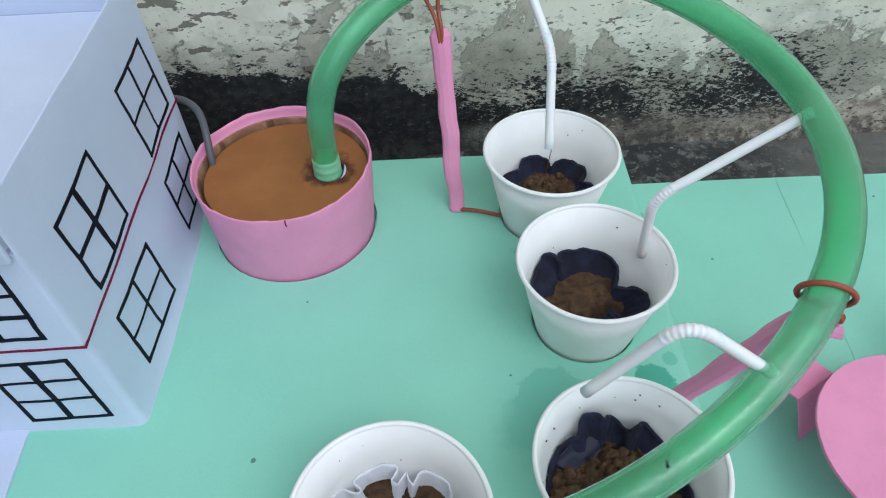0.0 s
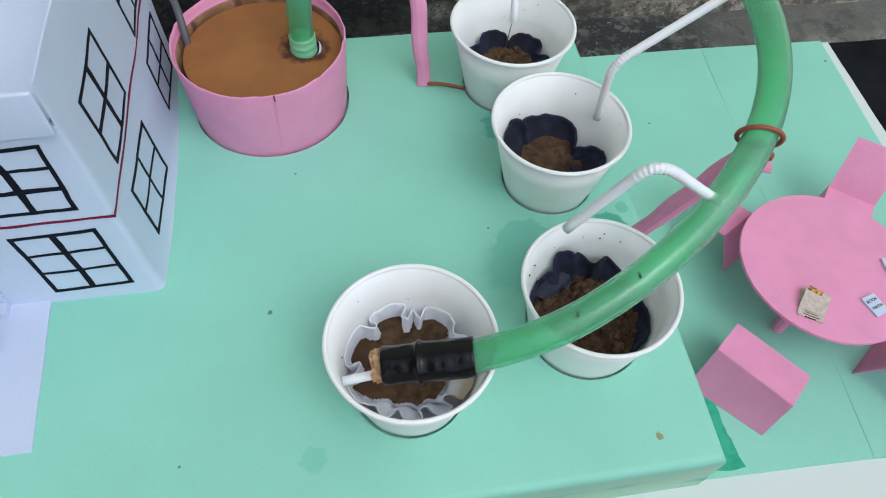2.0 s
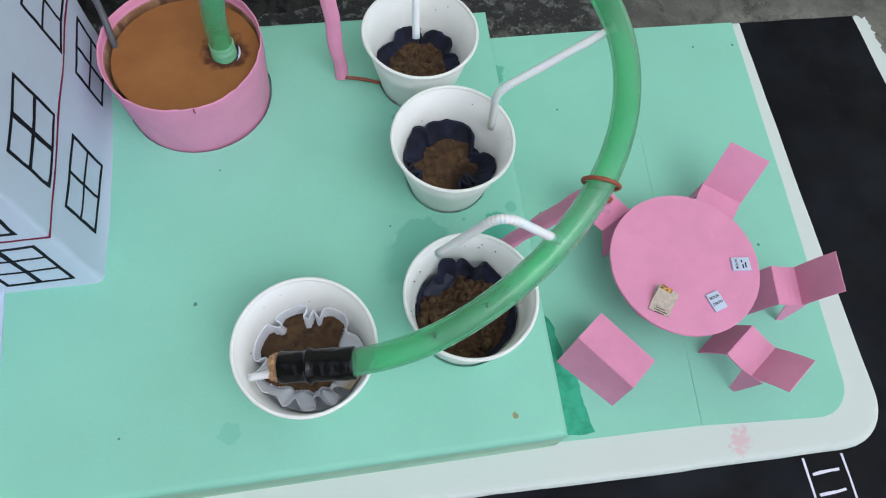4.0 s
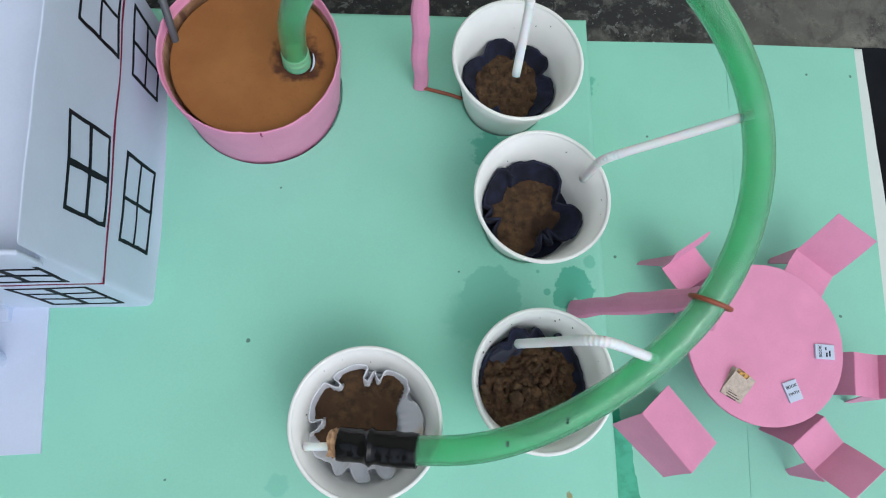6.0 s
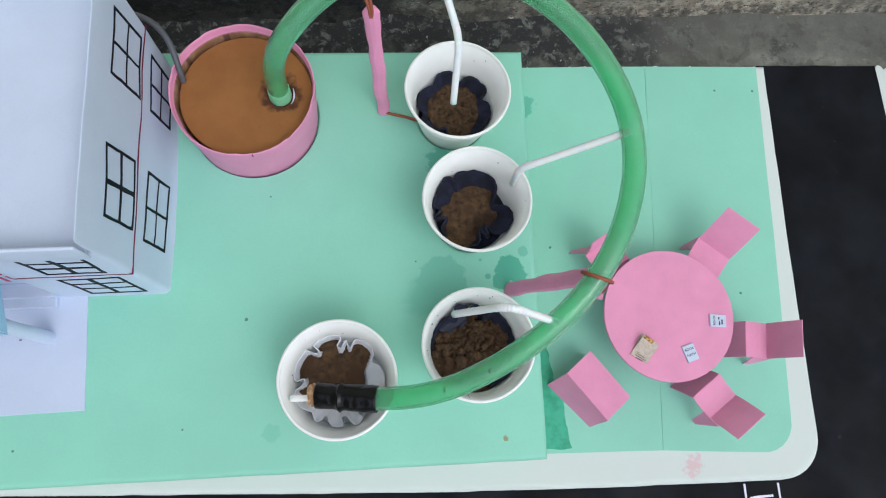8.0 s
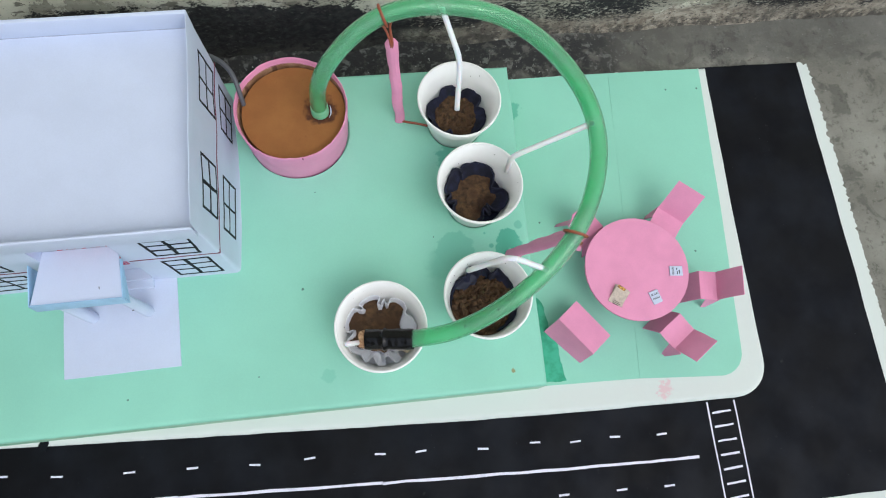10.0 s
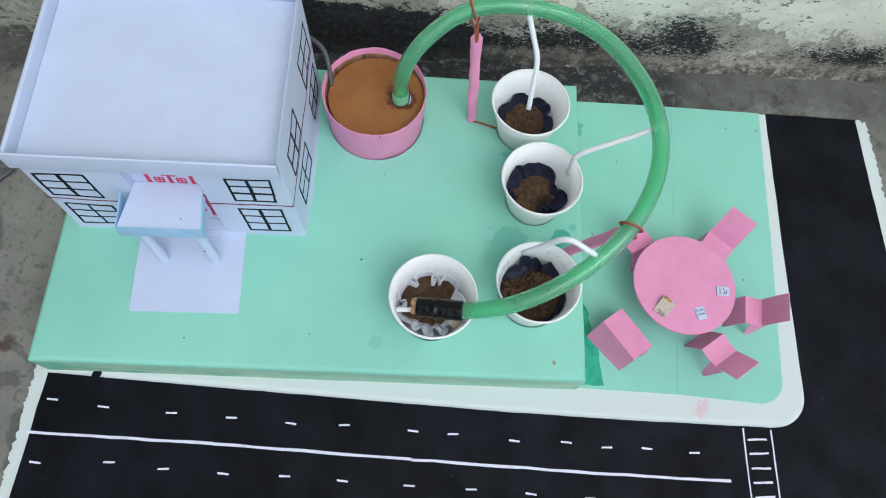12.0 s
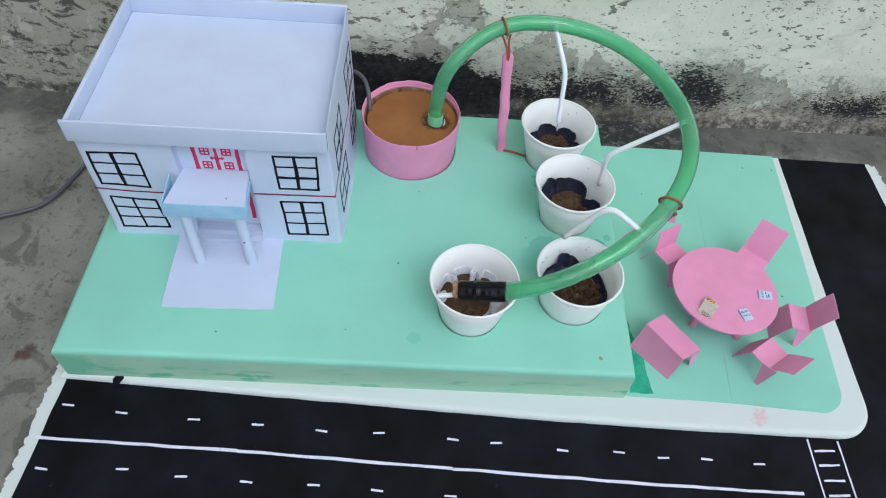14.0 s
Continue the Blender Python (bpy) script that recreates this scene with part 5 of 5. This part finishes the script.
def paper_post(foot, head, r, label, tie=None, seed=1.0, skew=0.0, wide=(1, 0, 0)):
    post = empty("support_post", label, "post", "posts holding the hose")
    f, h = Vector(foot), Vector(head)
    mid = [f.lerp(h, i / 28) + Vector((0.0015 * noise.noise(Vector((i * 0.2, seed, 0))), 0.0010 * noise.noise(Vector((i * 0.2, seed, 4))), 0)) for i in range(29)]
    part("roll", tube(mid, lambda u: r * (0.98 + 0.16 * u - 0.07 * math.exp(-((u - 0.52) / 0.04) ** 2) - 0.10 * math.exp(-((u - 0.88) / 0.03) ** 2) + 0.16 * noise.noise(Vector((u * 5, seed, 2))) + 0.06 * noise.noise(Vector((u * 17, seed, 5)))) * (0.6 if u > 0.97 else 1), 10, flat=0.55, wide=wide), pink_card, post, "rolled pink card", smooth=False)
    if tie:
        pts, p, along, across = ring_on_hose(tie, 0.0009, skew)
        part("band", tube(pts, 0.0013, 10, caps=False), band_brown, post, "brown rubber band round the hose", smooth=True)
        strands = bmesh.new()
        for dx in (-0.0022, 0.0022):
            q = [p + (h - p).normalized() * HOSE_R + Vector((dx * 2.2, 0, 0)), p.lerp(h, 0.6) + Vector((dx, 0.001, 0)), h + Vector((dx * 0.4, -0.003, -0.001)), h + Vector((dx * 0.3, -0.0035, -0.009))]
            tube(spline([tuple(v) for v in q], 6), 0.0012, 8, strands)
        part("strand", strands, band_brown, post, "brown rubber strands", smooth=True)
    if skew:
        # the band's knot and the loose end of the card beside the hose
        k = p - across * 0.0084 + along * 0.0036 + Vector((0, 0, -0.0045))
        knot = bmesh.new()
        for turn, size in ((0.3, 0.0013), (1.5, 0.0011)):
            side, up = Vector((math.cos(turn), math.sin(turn), 0.2)).normalized(), Vector((-0.3, 0.2, 0.9)).normalized()
            tube([k + (side * math.cos(a) + up * math.sin(a) * 1.4) * size for a in (2 * math.pi * q / 16 for q in range(17))], 0.0008, 8, knot, caps=False)
        part("knot", knot, band_brown, post, "knot of brown rubber", smooth=True)
        tail = k + along * 0.0035 + Vector((0, 0, -0.0040))
        part("loose_end", tube([h, h.lerp(tail, 0.5) + Vector((0.001, 0, -0.001)), tail, tail + Vector((0.0030, -0.0010, 0.0005))], lambda u: 0.0042 - 0.0014 * u, 9, flat=0.45), pink_card, post, "crumpled end of the pink card")
    return post


paper_post((0.0225, 0.2965, TOP), (0.0157, 0.3180, 0.1790), 0.0052, "rolled pink card post holding up the hose", tie=(0.0095, 0.3260, 0.2045), seed=1.0)
paper_post((0.1175, 0.1385, TOP), (0.1625, 0.1290, 0.1530), 0.0062, "leaning rolled pink card post tied to the hose", tie=(0.1575, 0.1235, 0.1660), seed=6.0, skew=0.0026, wide=(0.25, 1, 0))
cord = link("rubber_cord", tube(spline([(0.0240, 0.2960, TOP + 0.0012), (0.034, 0.2925, TOP + 0.0030), (0.044, 0.2905, TOP + 0.0015), (0.0515, 0.2880, TOP + 0.0010)], 6), 0.0013, 8), band_brown, smooth=True)
tagged(cord, "short brown rubber cord lying between post and cup", "cord")

# ---- pump cable ----
cable = link("power_cable", tube(spline([(-0.695, 0.150, 0.003), (-0.64, 0.170, 0.003), (-0.543, 0.204, 0.003), (-0.501, 0.226, 0.004), (-0.480, 0.277, 0.004), (-0.440, 0.345, 0.010), (-0.405, 0.372, 0.030), (-0.33, 0.376, 0.070), (-0.25, 0.372, 0.095), (-0.185, 0.360, 0.112),
                                     (-0.152, 0.345, 0.1210), (-0.1395, 0.3315, 0.1205), (-0.1335, 0.3150, 0.1110), (-0.1318, 0.3060, 0.0985), (-0.131, 0.303, 0.0820)], 10), 0.0024, 12), cable_grey, smooth=True)
tagged(cable, "thin grey power cable running into the container", "cable")

# ---- round table and its papers ----
TX, TY, TZ = 0.2504, 0.1122, 0.0530
LAWN = 0.0118
table = empty("round_table", "round pink card table on the green lawn", "table")
part("tabletop", slab([(TX + 0.0547 * (1 + 0.008 * noise.noise(Vector((math.cos(a) * 3, math.sin(a) * 3, 8)))) * math.cos(a), TY + 0.0547 * math.sin(a)) for a in (2 * math.pi * i / 40 for i in range(40))], TZ - 0.0022, TZ, edge=0.0005), pink_card, table)
for lx, ly, ex, ey in ((0.2250, 0.0915, 0.233, 0.098), (0.2700, 0.0790, 0.264, 0.088), (0.2550, 0.1450, 0.253, 0.138)):
    f, h = Vector((lx, ly, LAWN)), Vector((ex, ey, TZ - 0.0022))
    part("leg", tube([f.lerp(h, i / 6) for i in range(7)], lambda u: 0.0038 + 0.0004 * math.sin(u * 7), 12, hollow=0.002), pink_card, table, "rolled pink card leg")


def ink_text(word, size, at, turn, parent, mt):
    cu = bpy.data.curves.new("word", "FONT")
    cu.body, cu.size, cu.align_x, cu.align_y, cu.extrude = word, size, "CENTER", "CENTER", 0.00006
    tmp = bpy.data.objects.new("word", cu)
    scene.collection.objects.link(tmp)
    me = bpy.data.meshes.new_from_object(tmp.evaluated_get(bpy.context.evaluated_depsgraph_get()))
    bpy.data.objects.remove(tmp)
    me.transform(pose(*at, 0, 0, turn))
    me.materials.clear()
    me.materials.append(mt)
    ob = new("lettering", me)
    ob.parent = parent
    return ob


def bar(bm, x, y, turn, cx, cy, length, width, z):
    d = Vector((math.cos(radians(turn)), math.sin(radians(turn)), 0))
    c = Vector((x, y, z)) + d * cx + Vector((-d.y, d.x, 0)) * cy
    stroke(bm, c - d * length / 2, c + d * length / 2, width, (0, 0, 1), 0.00012, 0.00005, 2)


def card(x, y, turn, wd, ht, label, lines, extra):
    m = pose(x, y, 0, 0, 0, turn)
    ob = link("book_card", slab([tuple((m @ Vector((a * wd / 2, b * ht / 2, 0)))[:2]) for a, b in ((-1, -1), (1, -1), (1, 1), (-1, 1))], TZ, TZ + 0.0016, edge=0.0003), white_card)
    tagged(ob, label, "card", "papers on the table")
    for word, dy, size in lines:
        p = m @ Vector((0, dy, 0))
        ink_text(word, size, (p.x, p.y, TZ + 0.00175), turn, ob, ink_black)
    if extra:
        bm = bmesh.new()
        for cx, cy, ln in extra:
            bar(bm, x, y, turn, cx, cy, ln, 0.0010, TZ + 0.0016)
        part("lettering", bm, ink_black, ob)
    return ob


card(0.2635, 0.0805, -74 + 90, 0.0100, 0.0135, "small white card marked book and math on table", [("BOOK", 0.0030, 0.0028), ("MATH", -0.0016, 0.0028)], [])
card(0.2905, 0.1055, 84, 0.0100, 0.0135, "small white card with black lettering on table", [("BOOK", 0.0034, 0.0028)], [(-0.002, -0.0010, 0.003), (0.002, -0.0005, 0.002), (-0.001, -0.0032, 0.004)])
mag = link("newspaper", slab([tuple((pose(0.2255, 0.0860, 0, 0, 0, -33) @ Vector((a, b, 0)))[:2]) for a, b in ((-0.0075, -0.0100), (0.0075, -0.0100), (0.0075, 0.0095), (-0.0075, 0.0095))], TZ, TZ + 0.0010), newsprint)
tagged(mag, "folded scrap of printed newspaper on the pink table", "newspaper", "papers on the table")
part("flap", sheet(*[pose(0.2255, 0.0860, TZ, 0, 0, -33) @ Vector(q) for q in ((-0.0075, -0.0050, 0.0012), (0.0072, -0.0060, 0.0012), (0.0085, 0.0075, 0.0045), (-0.0062, 0.0090, 0.0055))], 0.0004, 4, 5, 0.0010), newsprint, mag, "lifted newspaper fold")
part("picture", sheet(*[pose(0.2255, 0.0860, TZ, 0, 0, -33) @ Vector(q) for q in ((-0.0060, 0.0040, 0.0046), (0.0020, 0.0030, 0.0042), (0.0035, 0.0080, 0.0056), (-0.0050, 0.0090, 0.0062))], 0.0003, 3, 3), print_ochre, mag, "ochre printed picture")
bm = bmesh.new()
for i in range(4):
    bar(bm, 0.2255, 0.0860, -33, random.uniform(-0.001, 0.001), -0.0100 + 0.0016 * i, random.uniform(0.006, 0.010), 0.0005, TZ + 0.0010)
part("print", bm, ink_black, mag)


# ---- folded card chairs ----
def chair(front, back, width, seat_h, depth, rise, run, label, rear=True, leg=1, under=0.0):
    """front: middle of the seat's front edge; back: a place behind it that the chair points away to."""
    ob = empty("paper_chair", label, "chair", "chairs round the table")
    f = Vector((front[0], front[1], LAWN))
    d = Vector((back[0] - front[0], back[1] - front[1], 0)).normalized()
    s = Vector((d.y, -d.x, 0)) * width / 2
    up = Vector((0, 0, 1))

    def at(along, side, z):
        return f + d * along + s * side + up * z

    part("seat", sheet(at(0, -1, seat_h), at(0, 1, seat_h), at(depth, 1, seat_h - 0.002), at(depth, -1, seat_h - 0.002), 0.0008, 3, 4, -0.0006), pink_card, ob)
    part("backrest", sheet(at(depth, -1, seat_h - 0.002), at(depth, 1, seat_h - 0.002), at(depth + run, 1, seat_h + rise), at(depth + run, -1, seat_h + rise), 0.0008, 3, 5, 0.0010), pink_card, ob)
    part("front_leg", sheet(at(-0.012, -0.98, 0.0), at(-0.012, 0.98, 0.0), at(0, 1, seat_h), at(0, -1, seat_h), 0.0008, 3, 4, 0.0004), pink_card, ob)
    if rear:
        # a flap folded down from the side of the seat, tapering to its foot
        part("side_leg", sheet(at(depth - 0.0075 + under, 1.18 * leg, 0.0), at(depth - 0.0030 + under, 1.18 * leg, 0.0), at(depth + 0.0015 + under, 1.0 * leg, seat_h - 0.0010 + 0.7 * under), at(depth - 0.0135 + under, 1.0 * leg, seat_h - 0.0010), 0.0008, 3, 4), pink_card, ob)
    return ob


CH = "pink folded card chair beside the round table"
chair((0.2905, 0.1535), (0.3220, 0.1910), 0.0315, 0.0290, 0.0215, 0.0275, 0.0240, CH, leg=-1)
chair((0.3195, 0.0910), (0.3520, 0.0862), 0.0300, 0.0280, 0.0190, 0.0290, 0.0135, CH)
chair((0.2790, 0.0540), (0.3030, 0.0195), 0.0310, 0.0285, 0.0215, 0.0190, 0.0200, CH, under=0.006)
by_platform = chair((0.2140, 0.1570), (0.2030, 0.1761), 0.0300, 0.0285, 0.0220, 0.0270, 0.0040, CH, rear=False)
part("rear_leg", sheet((0.1828, 0.1770, LAWN), (0.1862, 0.1795, LAWN), (0.2075, 0.1785, LAWN + 0.0262), (0.1925, 0.1700, LAWN + 0.0262), 0.0008, 3, 4), pink_card, by_platform)
tip = empty("paper_chair", "wide pink folded card chair tipped beside the platform", "chair", "chairs round the table")
E1, E2, C1, C2, L1, L2 = (0.1856, 0.0875, 0.0375), (0.2151, 0.0486, 0.0365), (0.1625, 0.0700, 0.0450), (0.1922, 0.0310, 0.0440), (0.1530, 0.0630, 0.0120), (0.1860, 0.0262, 0.0120)
part("seat", sheet(E1, E2, C2, C1, 0.0008, 4, 4, 0.0004), pink_card, tip)
part("backrest", sheet(C1, C2, L2, L1, 0.0008, 4, 4, 0.0006), pink_card, tip)
part("front_leg", sheet((0.1890, 0.0830, LAWN), (0.2110, 0.0540, LAWN), (0.2140, 0.0500, 0.0362), (0.1870, 0.0855, 0.0372), 0.0008, 3, 3), pink_card, tip)
part("side_leg", sheet((0.2115, 0.0430, LAWN), (0.2155, 0.0455, LAWN), (0.2150, 0.0487, 0.0362), (0.2035, 0.0398, 0.0398), 0.0008, 3, 3), pink_card, tip)
